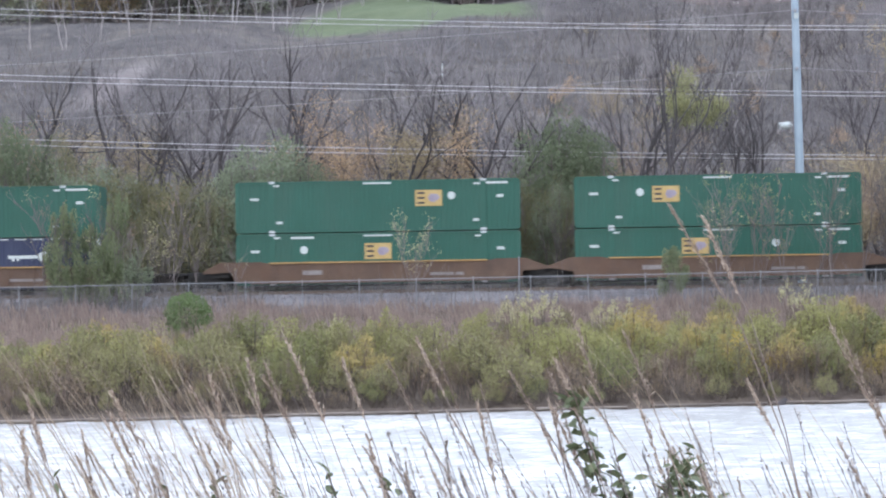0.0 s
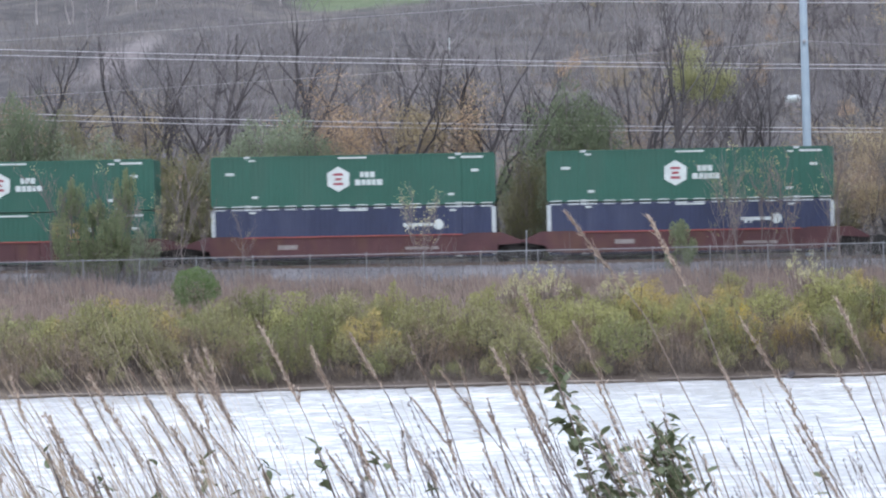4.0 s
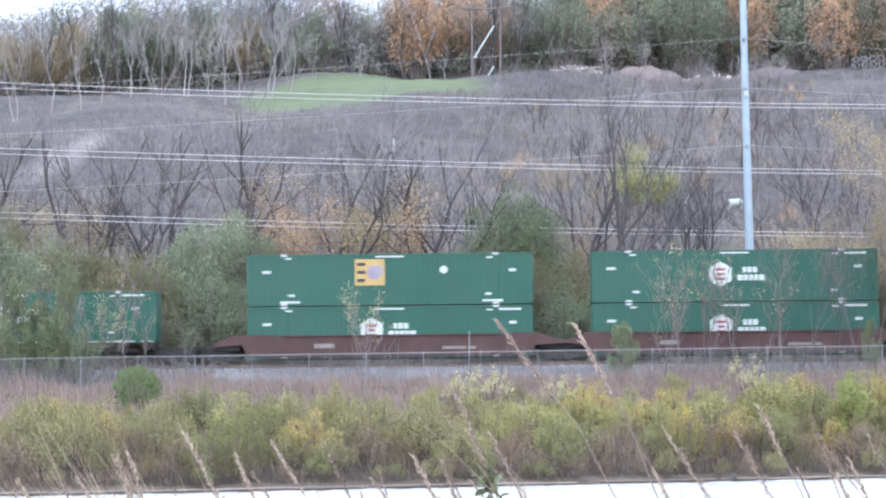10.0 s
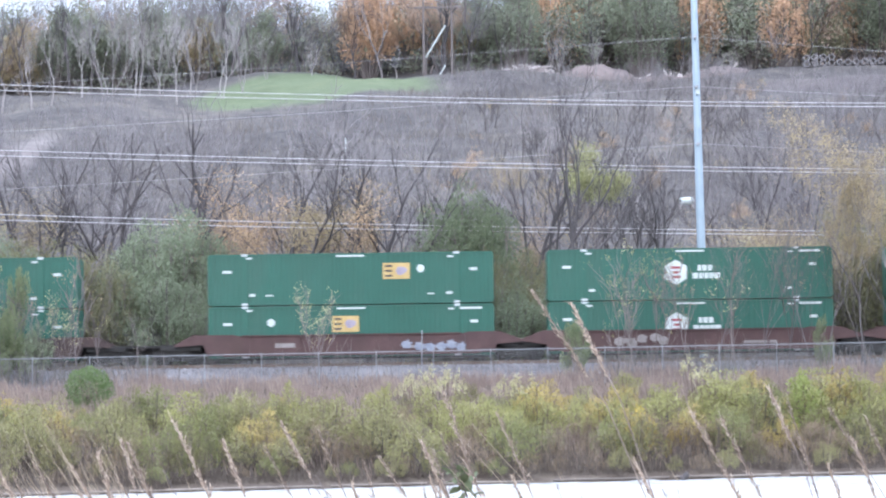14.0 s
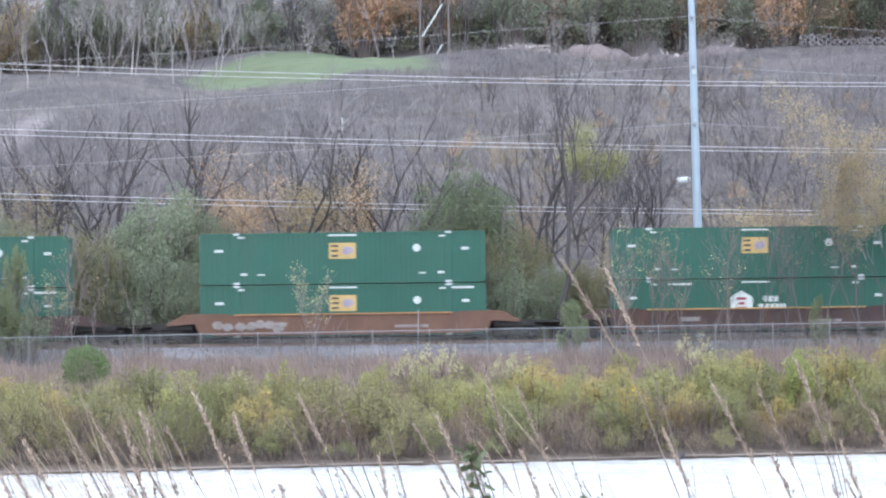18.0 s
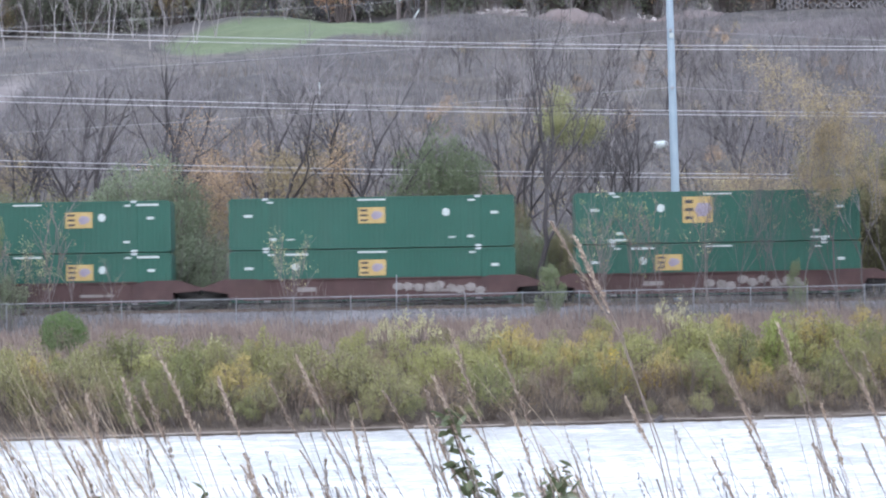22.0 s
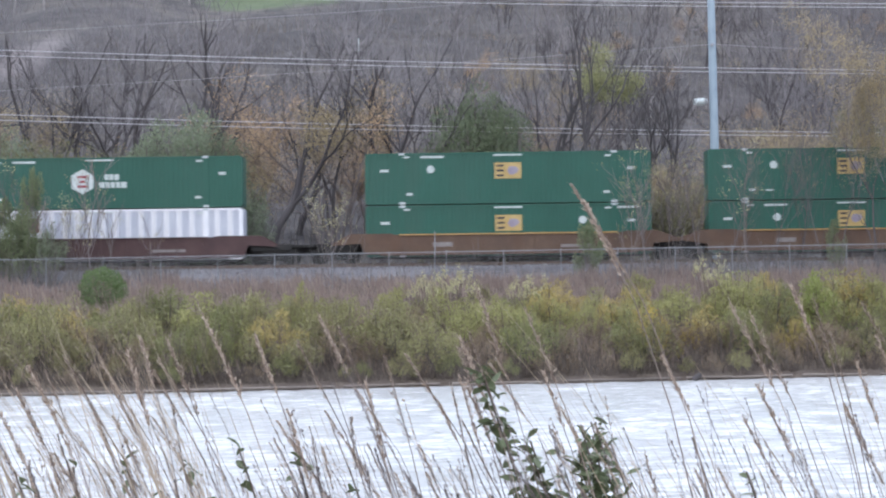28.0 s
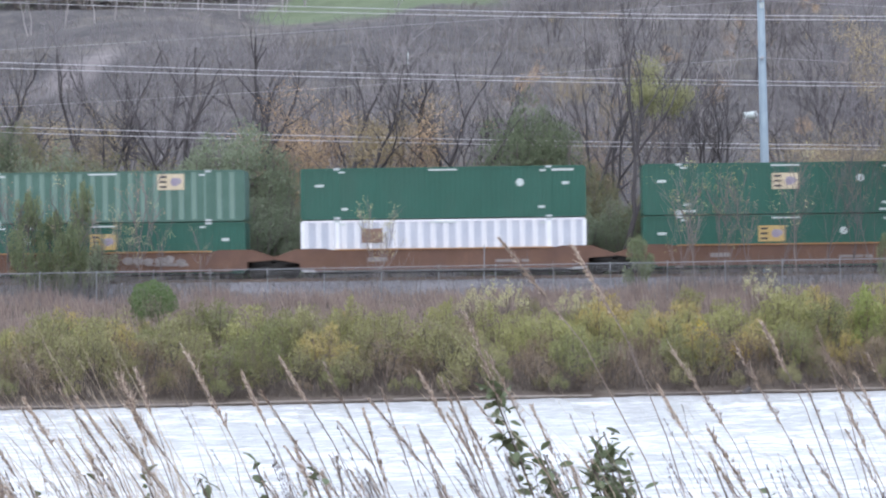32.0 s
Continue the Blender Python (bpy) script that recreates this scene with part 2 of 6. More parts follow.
LEAF = {
    "lime": leaf("lime willow leaves", ((0.2, 0.17, 0.105), (0.25, 0.245, 0.105), (0.33, 0.325, 0.135), (0.43, 0.41, 0.185))),
    "olive": leaf("olive willow leaves", ((0.18, 0.15, 0.1), (0.21, 0.2, 0.1), (0.27, 0.258, 0.125), (0.37, 0.345, 0.17))),
    "green": leaf("grey-green leaves", ((0.155, 0.14, 0.085), (0.18, 0.188, 0.085), (0.23, 0.24, 0.105), (0.31, 0.31, 0.15))),
    "willow": leaf("grey-green willow leaves", ((0.145, 0.172, 0.11), (0.2, 0.235, 0.155), (0.285, 0.315, 0.215))),
    "tan": leaf("dull tan autumn leaves", ((0.23, 0.165, 0.11), (0.32, 0.235, 0.16), (0.41, 0.31, 0.21))),
    "lemon": leaf("yellow-green leaves", ((0.21, 0.215, 0.1), (0.29, 0.29, 0.14), (0.38, 0.37, 0.2))),
    "gold": leaf("golden leaves", ((0.33, 0.24, 0.045), (0.45, 0.335, 0.07), (0.53, 0.42, 0.12))),
    "yellow": leaf("dull yellow leaves", ((0.27, 0.21, 0.08), (0.37, 0.295, 0.115), (0.46, 0.385, 0.165))),
    "orange": leaf("orange leaves", ((0.36, 0.24, 0.135), (0.46, 0.32, 0.19), (0.55, 0.4, 0.26))),
    "rust": leaf("rust-brown leaves", ((0.16, 0.12, 0.085), (0.23, 0.175, 0.12), (0.3, 0.235, 0.155))),
    "cream": leaf("cream fluffy seed tufts", ((0.36, 0.34, 0.17), (0.48, 0.45, 0.25), (0.58, 0.55, 0.35))),
    "fresh": leaf("fresh green leaves", ((0.1, 0.15, 0.06), (0.145, 0.2, 0.085), (0.2, 0.26, 0.12))),
    # the far* leaves and wood: distance haze is put into the colour
    "far": leaf("haze-paled mixed far foliage", ((0.21, 0.205, 0.195), (0.27, 0.265, 0.235), (0.33, 0.315, 0.285), (0.4, 0.33, 0.24))),
    "bright": leaf("bright lime leaves", ((0.19, 0.22, 0.075), (0.26, 0.295, 0.1), (0.35, 0.37, 0.15))),
    "thicket": leaf("dark brown bank brush", ((0.08, 0.066, 0.058), (0.13, 0.108, 0.092), (0.19, 0.16, 0.13))),
    "wood": leaf("haze-blued grey far twigs", ((0.125, 0.13, 0.155), (0.17, 0.174, 0.2), (0.22, 0.222, 0.245))),
    "brush": leaf("dry grey brush", ((0.085, 0.077, 0.078), (0.13, 0.118, 0.118), (0.178, 0.16, 0.15), (0.235, 0.2, 0.14))),
    "pine": leaf("dull dark green leaves", ((0.1, 0.125, 0.075), (0.14, 0.168, 0.1), (0.19, 0.22, 0.135))),
    "young": leaf("mid-green young leaves", ((0.12, 0.145, 0.08), (0.17, 0.2, 0.11), (0.23, 0.265, 0.15))),
    "ochre": leaf("ochre-yellow leaves", ((0.26, 0.205, 0.115), (0.35, 0.28, 0.165), (0.44, 0.365, 0.23))),
    "fargreen": leaf("haze-paled grey-green far foliage", ((0.175, 0.2, 0.145), (0.225, 0.25, 0.18), (0.29, 0.31, 0.23))),
    "farorange": leaf("haze-paled orange far foliage", ((0.42, 0.27, 0.17), (0.52, 0.35, 0.23), (0.6, 0.43, 0.3))),
    "farolive": leaf("haze-paled olive far foliage", ((0.21, 0.215, 0.14), (0.27, 0.27, 0.175), (0.34, 0.335, 0.22))),
    "sedge": leaf("dark olive leaves", ((0.145, 0.13, 0.08), (0.175, 0.17, 0.092), (0.225, 0.215, 0.12))),
    "farrust": leaf("haze-paled rust-brown far foliage", ((0.28, 0.205, 0.155), (0.36, 0.27, 0.205), (0.44, 0.34, 0.26))),
    "weed": leaf("dark green weed leaves", ((0.085, 0.105, 0.06), (0.13, 0.155, 0.085), (0.19, 0.21, 0.12))),
}
STRAW = leaf("straw seed spikelets", ((0.14, 0.1, 0.082), (0.35, 0.27, 0.21), (0.62, 0.52, 0.42)), 0.9)
SEED_DARK = leaf("dark dry seeds", ((0.09, 0.075, 0.075), (0.16, 0.135, 0.13), (0.26, 0.22, 0.2)))
STALK_DARK = material("dark dry stalks", ((0.1, 0.08, 0.075), (0.15, 0.125, 0.115), (0.22, 0.185, 0.165)), 0.7, 4, 30, 0, per="object", spread=0.5)
STALK = material("straw grass stalks", ((0.13, 0.1, 0.086), (0.22, 0.172, 0.145), (0.34, 0.275, 0.225)), 0.7, 4, 30, 0, per="object", spread=0.7)
BLADE = leaf("dry grass blades", ((0.24, 0.185, 0.135), (0.36, 0.288, 0.21), (0.49, 0.41, 0.31)))
DRY = leaf("reddish dry grass", ((0.18, 0.135, 0.118), (0.265, 0.205, 0.178), (0.37, 0.3, 0.245)))
DRIFT = material("weathered driftwood", ((0.12, 0.1, 0.09), (0.19, 0.16, 0.14), (0.27, 0.235, 0.205)), 0.9, 2, 20, 0.3, per="object", spread=0.5)


def ground_material():
    m = bpy.data.materials.new("ground cover")
    m.use_nodes = True
    n, l = m.node_tree.nodes, m.node_tree.links
    b = n["Principled BSDF"]
    b.inputs["Roughness"].default_value = 0.95
    b.inputs["Specular IOR Level"].default_value = 0.2
    co, xyz = n.new("ShaderNodeTexCoord"), n.new("ShaderNodeSeparateXYZ")
    l.new(co.outputs["Object"], xyz.inputs[0])

    def noise_of(scale, detail=5):
        k = n.new("ShaderNodeTexNoise")
        k.inputs["Scale"].default_value, k.inputs["Detail"].default_value = scale, detail
        l.new(co.outputs["Object"], k.inputs["Vector"])
        return k.outputs["Fac"]

    def op(kind, a, c):
        k = n.new("ShaderNodeMath")
        k.operation = kind
        for i, v in enumerate((a, c)):
            if hasattr(v, "links"):
                l.new(v, k.inputs[i])
            else:
                k.inputs[i].default_value = v
        return k.outputs[0]

    def smooth(v, lo, hi):
        k = n.new("ShaderNodeMapRange")
        k.interpolation_type = "SMOOTHSTEP"
        k.inputs["From Min"].default_value, k.inputs["From Max"].default_value = lo, hi
        l.new(v, k.inputs["Value"])
        return k.outputs["Result"]

    def ramp(v, stops):
        k = n.new("ShaderNodeValToRGB")
        for i, (p, c) in enumerate(stops):
            e = k.color_ramp.elements[i] if i < 2 else k.color_ramp.elements.new(p)
            e.position, e.color = p, (*c, 1)
        l.new(v, k.inputs["Fac"])
        return k.outputs["Color"]

    def over(under, top, mask):
        k = n.new("ShaderNodeMix")
        k.data_type = "RGBA"
        l.new(mask, k.inputs["Factor"])
        l.new(under, k.inputs["A"])
        l.new(top, k.inputs["B"])
        return k.outputs["Result"]

    big, mid, fine, grit = noise_of(0.05), noise_of(0.4), noise_of(3.0), noise_of(14.0, 3)
    mix1 = op("ADD", op("MULTIPLY", big, 0.4), op("ADD", op("MULTIPLY", mid, 0.35), op("MULTIPLY", fine, 0.25)))
    hill = ramp(mix1, ((0.38, (0.046, 0.042, 0.043)), (0.5, (0.078, 0.072, 0.071)), (0.62, (0.138, 0.122, 0.106))))
    bank = ramp(op("ADD", op("MULTIPLY", mid, 0.5), op("MULTIPLY", fine, 0.5)), ((0.35, (0.07, 0.055, 0.045)), (0.5, (0.1, 0.08, 0.066)), (0.65, (0.14, 0.115, 0.09))))
    gravel = ramp(op("ADD", op("MULTIPLY", grit, 0.6), op("MULTIPLY", mid, 0.4)), ((0.35, (0.075, 0.07, 0.075)), (0.5, (0.14, 0.132, 0.138)), (0.65, (0.23, 0.22, 0.225))))
    field = ramp(mix1, ((0.35, (0.08, 0.102, 0.056)), (0.55, (0.108, 0.134, 0.076)), (0.7, (0.15, 0.158, 0.095))))
    clay = ramp(mix1, ((0.35, (0.125, 0.107, 0.103)), (0.5, (0.178, 0.156, 0.151)), (0.65, (0.25, 0.222, 0.217))))
    x, y = xyz.outputs["X"], xyz.outputs["Y"]
    wob = op("MULTIPLY", op("SUBTRACT", noise_of(0.12), 0.5), 1.6)

    def patch(cx, cy, rx, ry, soft=0.35, rag=1.0):
        dx, dy = op("DIVIDE", op("SUBTRACT", x, cx), rx), op("DIVIDE", op("SUBTRACT", y, cy), ry)
        d = op("ADD", op("ADD", op("MULTIPLY", dx, dx), op("MULTIPLY", dy, dy)), op("MULTIPLY", wob, rag))
        return op("SUBTRACT", 1.0, smooth(d, 1 - soft, 1 + soft))

    col = over(bank, hill, smooth(y, 147, 150))
    col = over(col, field, patch(-17, 350, 17, 23, 0.3, 0.35))
    col = over(col, clay, patch(-43.5, 262, 2.4, 21, 0.9))
    spoil = ramp(mix1, ((0.38, (0.045, 0.038, 0.04)), (0.5, (0.07, 0.06, 0.062)), (0.62, (0.11, 0.095, 0.092))))
    col = over(col, spoil, patch(55, 335, 18, 16, 0.5))
    col = over(col, clay, patch(57, 351, 5, 1.6, 0.5, 0.5))
    stony = op("MULTIPLY", smooth(op("ADD", y, wob), 134.6, 135.6), op("SUBTRACT", 1.0, smooth(y, 147.5, 149)))
    col = over(col, gravel, stony)
    l.new(col, b.inputs["Base Color"])
    bp = n.new("ShaderNodeBump")
    bp.inputs["Strength"].default_value, bp.inputs["Distance"].default_value = 0.6, 0.15
    l.new(op("ADD", fine, op("MULTIPLY", grit, 0.5)), bp.inputs["Height"])
    l.new(bp.outputs["Normal"], b.inputs["Normal"])
    return m


def water_material():
    m = bpy.data.materials.new("rippled lake water")
    m.use_nodes = True
    n, l = m.node_tree.nodes, m.node_tree.links
    b = n["Principled BSDF"]
    # much of the sky's reflected white is put into this base colour
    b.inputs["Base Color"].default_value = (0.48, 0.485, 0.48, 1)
    b.inputs["Roughness"].default_value = 0.2
    b.inputs["IOR"].default_value = 1.33
    co = n.new("ShaderNodeTexCoord")

    def waves(sx, sy, detail, lo, hi, amount):
        v, k, r, g = n.new("ShaderNodeMapping"), n.new("ShaderNodeTexNoise"), n.new("ShaderNodeMapRange"), n.new("ShaderNodeMath")
        v.inputs["Scale"].default_value = (sx, sy, 1)
        k.inputs["Scale"].default_value, k.inputs["Detail"].default_value = 1.0, detail
        r.inputs["From Min"].default_value, r.inputs["From Max"].default_value = lo, hi
        g.operation, g.inputs[1].default_value = "MULTIPLY", amount
        l.new(co.outputs["Object"], v.inputs["Vector"])
        l.new(v.outputs["Vector"], k.inputs["Vector"])
        l.new(k.outputs["Fac"], r.inputs["Value"])
        l.new(r.outputs["Result"], g.inputs[0])
        return g.outputs[0]

    # fine chop everywhere, and scattered short steeper ripples
    total = n.new("ShaderNodeMath")
    l.new(waves(7.0, 7.0, 3, 0.0, 1.0, 0.2), total.inputs[0])
    l.new(waves(1.8, 2.6, 2, 0.57, 0.68, 1.6), total.inputs[1])
    bp = n.new("ShaderNodeBump")
    bp.inputs["Strength"].default_value, bp.inputs["Distance"].default_value = 1.0, 0.03
    l.new(total.outputs[0], bp.inputs["Height"])
    l.new(bp.outputs["Normal"], b.inputs["Normal"])
    return m


# ---- mesh helpers ----
class Shape:
    """Collects vertices and faces of one part."""

    def __init__(self):
        self.v, self.f = [], []

    def box(self, x0, y0, z0, x1, y1, z1):
        i = len(self.v)
        self.v += [(x, y, z) for z in (z0, z1) for x, y in ((x0, y0), (x1, y0), (x1, y1), (x0, y1))]
        self.f += [(i, i + 3, i + 2, i + 1), (i + 4, i + 5, i + 6, i + 7)] + [(i + k, i + (k + 1) % 4, i + 4 + (k + 1) % 4, i + 4 + k) for k in range(4)]
        return self

    def prism(self, outline, y0, y1):
        """An outline in x and z, drawn out along y."""
        i, k = len(self.v), len(outline)
        self.v += [(x, y0, z) for x, z in outline] + [(x, y1, z) for x, z in outline]
        self.f += [tuple(range(i, i + k)), tuple(range(i + 2 * k - 1, i + k - 1, -1))]
        self.f += [(i + j, i + k + j, i + k + (j + 1) % k, i + (j + 1) % k) for j in range(k)]
        return self

    def tube(self, p, q, r0, r1, sides=4):
        p, q = Vector(p), Vector(q)
        d = q - p
        if d.length < 1e-6:
            return self
        a = d.orthogonal().normalized()
        b = d.normalized().cross(a)
        i = len(self.v)
        for c, r in ((p, r0), (q, r1)):
            for k in range(sides):
                w = 2 * math.pi * k / sides
                self.v.append(tuple(c + a * (r * math.cos(w)) + b * (r * math.sin(w))))
        self.f += [(i + k, i + (k + 1) % sides, i + sides + (k + 1) % sides, i + sides + k) for k in range(sides)]
        return self

    def chain(self, line, sides=4):
        """One connected tube along a line of points and radii."""
        i = len(self.v)
        for k, (p, r) in enumerate(line):
            d = (line[min(k + 1, len(line) - 1)][0] - line[max(k - 1, 0)][0]).normalized()
            a = d.cross(Vector((0.36, 0.93, 0.05))).normalized()
            b = d.cross(a)
            self.v += [tuple(p + a * (r * math.cos(6.2832 * j / sides)) + b * (r * math.sin(6.2832 * j / sides))) for j in range(sides)]
        self.f += [(i + k * sides + j, i + k * sides + (j + 1) % sides, i + (k + 1) * sides + (j + 1) % sides, i + (k + 1) * sides + j) for k in range(len(line) - 1) for j in range(sides)]
        return self

    def capped(self, p, q, r0, r1, sides=8):
        i = len(self.v)
        self.tube(p, q, r0, r1, sides)
        self.f += [tuple(range(i + sides - 1, i - 1, -1)), tuple(range(i + sides, i + 2 * sides))]
        return self

    def blade(self, p, d, side, length, width):
        """A pointed leaf of two triangles, slightly folded."""
        i = len(self.v)
        mid = p + d * (length * 0.45)
        up = d.cross(side) * (width * 0.15)
        self.v += [tuple(p), tuple(mid + side * (width / 2) + up), tuple(p + d * length), tuple(mid - side * (width / 2) + up)]
        self.f += [(i, i + 1, i + 2), (i, i + 2, i + 3)]
        return self

    def mesh(self, name, mat, smooth=False):
        me = bpy.data.meshes.new(name)
        me.from_pydata(self.v, [], self.f)
        me.materials.append(mat)
        if smooth:
            me.polygons.foreach_set("use_smooth", [True] * len(me.polygons))
        me.update()
        return me


def part(name, shape, mat, parent, label="", m=None, smooth=False):
    """Links a shape, or a mesh that is already made, as one mesh object under a thing or part."""
    me = shape.mesh(name, mat, smooth) if isinstance(shape, Shape) else shape
    ob = new(name, me)
    ob.parent = parent
    if m is not None:
        ob.matrix_basis = m
    if label:
        ob["label"] = label
    return ob


def thing(name, label, category, group="", m=None):
    ob = tagged(new(name), label, category, group)
    if m is not None:
        ob.matrix_basis = m
    return ob


def structure(name, shape, mat, label, smooth=False):
    return tagged(new(name, shape.mesh(name, mat, smooth)), label, name.split("_")[0], kind="structure")


# ---- the lie of the land ----
def shore(x):
    return 109.3 + 0.22 * max(-34.0, min(34.0, x))


LAND_Y = (-400, -8, 4, 8, 13, 18, 90)
LAND_Z = (4.2, 3.8, 3.62, 3.3, 0.3, -1.2, -1.4)
FAR_Y = (128, 133.5, 135.4, 136.2, 138.4, 139.9, 147.2, 149, 156, 168, 185, 205, 232, 262, 320, 375, 384, 445, 1200, 4200)
FAR_Z = (3.35, 4.05, 4.2, 4.35, 4.75, 5.18, 5.18, 4.75, 5.0, 6.6, 10.0, 14.6, 21.0, 27.6, 38.4, 48.2, 49.0, 61.5, 72.0, 76.0)


def land(x, y):
    """Height of the ground."""
    s = shore(x)
    ys = LAND_Y + (s - 1.5, s - 0.25, s + 0.15, s + 1.3, s + 4.5) + FAR_Y
    z = float(np.interp(y, ys, LAND_Z + (-0.5, -0.06, 0.2, 0.32, 1.0) + FAR_Z))
    rough = noise.noise((x * 0.05, y * 0.05, 1.7)) * 2.2 + noise.noise((x * 0.18, y * 0.18, 4.1)) * 0.5
    if y > 150:
        z += rough * min(1.0, (y - 150) / 60)
        if y > 170:
            z -= 0.035 * max(0.0, -x - 20) * min(1.0, (y - 170) / 150)
    elif s + 0.5 < y < 131:
        z += 0.12 * noise.noise((x * 0.7, y * 0.7, 2.0))
    elif y < 10:
        z += 0.08 * noise.noise((x, y, 3.0))
    return z


def build_ground():
    xs = [-3000, -1200, -500, -220, -140] + [-100 + 5 * i for i in range(10)] + [-50 + 2.0 * i for i in range(51)] + [55 + 5 * i for i in range(10)] + [140, 220, 500, 1200, 3000]
    ys = [-3000, -1000, -300, -80, -20] + [-6 + 2 * i for i in range(14)] + [30, 50, 70, 90, 96] + [97 + 0.8 * i for i in range(68)] + [152 + 4 * i for i in range(78)] + [480, 540, 640, 800, 1200, 2000, 3200, 4200]
    s = Shape()
    s.v = [(x, y, land(x, y)) for y in ys for x in xs]
    k = len(xs)
    s.f = [(j * k + i, j * k + i + 1, (j + 1) * k + i + 1, (j + 1) * k + i) for j in range(len(ys) - 1) for i in range(k - 1)]
    structure("ground", s, ground_material(), "brown autumn bank, gravel track bed and wooded hillside", True)


def build_water():
    """The lake: a fine sheet of real wind ripples in front of the camera, coarse beyond."""
    rng = np.random.RandomState(4)
    xs = np.concatenate(([-900, -300, -120, -60, -45], np.arange(-32, 32.1, 0.17), [45, 60, 120, 300, 900]))
    ys = np.concatenate(([9, 20, 30], np.arange(42, 118, 0.085)))
    gx, gy = np.meshgrid(xs, ys)
    z = np.zeros_like(gx)
    for _ in range(26):
        ln = 0.4 * (4.5 ** rng.uniform(0, 1))
        way = rng.normal(1.5708, 0.55)
        k = 2 * np.pi / ln
        z += ln * 0.0058 * np.sin(k * (np.cos(way) * gx + np.sin(way) * gy) + rng.uniform(0, 6.28)) ** 1
    patchy = 0.75 + 0.25 * np.sin(gx * 0.21 + 1.3 * np.sin(gy * 0.13)) * np.sin(gy * 0.17 + gx * 0.05)
    z *= patchy
    z[np.abs(gx) > 40] = 0
    z[gy < 41] = 0
    me = bpy.data.meshes.new("water")
    rows, cols = gx.shape
    i = np.arange(rows * cols).reshape(rows, cols)
    quads = np.stack((i[:-1, :-1], i[:-1, 1:], i[1:, 1:], i[1:, :-1]), -1).reshape(-1, 4)
    me.vertices.add(rows * cols)
    me.vertices.foreach_set("co", np.stack((gx, gy, z), -1).ravel())
    me.loops.add(quads.size)
    me.loops.foreach_set("vertex_index", quads.ravel())
    me.polygons.add(len(quads))
    me.polygons.foreach_set("loop_start", np.arange(0, quads.size, 4))
    me.polygons.foreach_set("loop_total", np.full(len(quads), 4))
    me.polygons.foreach_set("use_smooth", [True] * len(quads))
    me.update(calc_edges=True)
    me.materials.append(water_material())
    return tagged(new("water", me), "pale rippled lake water under an overcast sky", "water", kind="structure")


build_ground()
WATER = build_water()


def at(bearing, depth):
    """Metres to the side for a bearing in thousandths at that depth."""
    return bearing * depth / 1000


# ---- track, fence, poles and wires ----
TRACK_Y, RAIL_Z = 143.3, 5.4


def build_track():
    track = tagged(thing("railway_track", "rusty steel rails on dark timber sleepers in grey ballast", "railway track"), kind="structure")
    for dy in (-0.75, 0.75):
        s = Shape()
        s.box(-160, dy - 0.035, RAIL_Z - 0.04, 160, dy + 0.035, RAIL_Z)
        s.box(-160, dy - 0.01, RAIL_Z - 0.15, 160, dy + 0.01, RAIL_Z - 0.04)
        s.box(-160, dy - 0.07, RAIL_Z - 0.17, 160, dy + 0.07, RAIL_Z - 0.15)
        part("rail", s, RAIL_STEEL, track, m=pose(0, TRACK_Y, 0))
    tie = Shape().box(-0.11, -1.3, 0, 0.11, 1.3, 0.16).mesh("sleeper", SLEEPER)
    for i in range(108):
        part("sleeper", tie, SLEEPER, track, m=pose(-30 + 0.55 * i, TRACK_Y, RAIL_Z - 0.33, 0, 0, random.uniform(-1, 1)))
    rng = random.Random(5)
    s = Shape()
    for i in range(9000):
        x, y = rng.uniform(-42, 42), rng.uniform(135.2, 141.5)
        r = rng.uniform(0.03, 0.085)
        c = Vector((x, y, land(x, y) + r * 0.3))
        k = len(s.v)
        pts = [Vector((rng.gauss(0, 1), rng.gauss(0, 1), rng.gauss(0, 0.7))).normalized() * r for _ in range(3)]
        pts.append(-(pts[0] + pts[1] + pts[2]).normalized() * r)
        s.v += [tuple(c + p) for p in pts]
        s.f += [(k, k + 1, k + 2), (k, k + 2, k + 3), (k, k + 3, k + 1), (k + 1, k + 3, k + 2)]
    tagged(new("ballast_stones", s.mesh("ballast_stones", STONE)), "loose grey crushed ballast stones beside the track", "stones", kind="stuff")


def fence_z(x):
    return 5.99 + 0.0045 * x


def build_fence():
    y, step, n = 134.0, 3.05, 26
    fence = tagged(thing("chain_link_fence", "grey galvanised chain-link fence with a top rail", "fence"))
    x0 = -12.35 - 10 * step
    post = Shape().capped((0, 0, -1.95), (0, 0, 0.02), 0.024, 0.024, 8)
    post.capped((0, 0, 0.02), (0, 0, 0.06), 0.036, 0.012, 8)
    post = post.mesh("post", STEEL)
    for i in range(n):
        x = x0 + i * step
        part("post", post, STEEL, fence, m=pose(x, y, fence_z(x), random.uniform(-0.6, 0.6), random.uniform(-0.8, 0.8), 0))
        if i < n - 1:
            part("top_rail", Shape().tube((x, y, fence_z(x) - 0.03), (x + step, y, fence_z(x + step) - 0.03), 0.024, 0.024, 6), STEEL, fence)
    s = Shape()
    h, gap = 1.75, 0.085
    x = x0 - h
    while x < x0 + (n - 1) * step:
        for lean in (1, -1):
            a = x if lean > 0 else x + h
            b = x + h if lean > 0 else x
            zl = fence_z(x) - 0.03
            i = len(s.v)
            off = 0.012 * lean
            s.v += [(a - 0.0022, y + off, zl - h), (a + 0.0022, y + off, zl - h), (b + 0.0022, y + off, zl), (b - 0.0022, y + off, zl)]
            s.f.append((i, i + 1, i + 2, i + 3))
        x += gap
    tagged(part("wire_mesh", s, STEEL, fence, "thin galvanised diamond wire mesh"), kind="stuff")


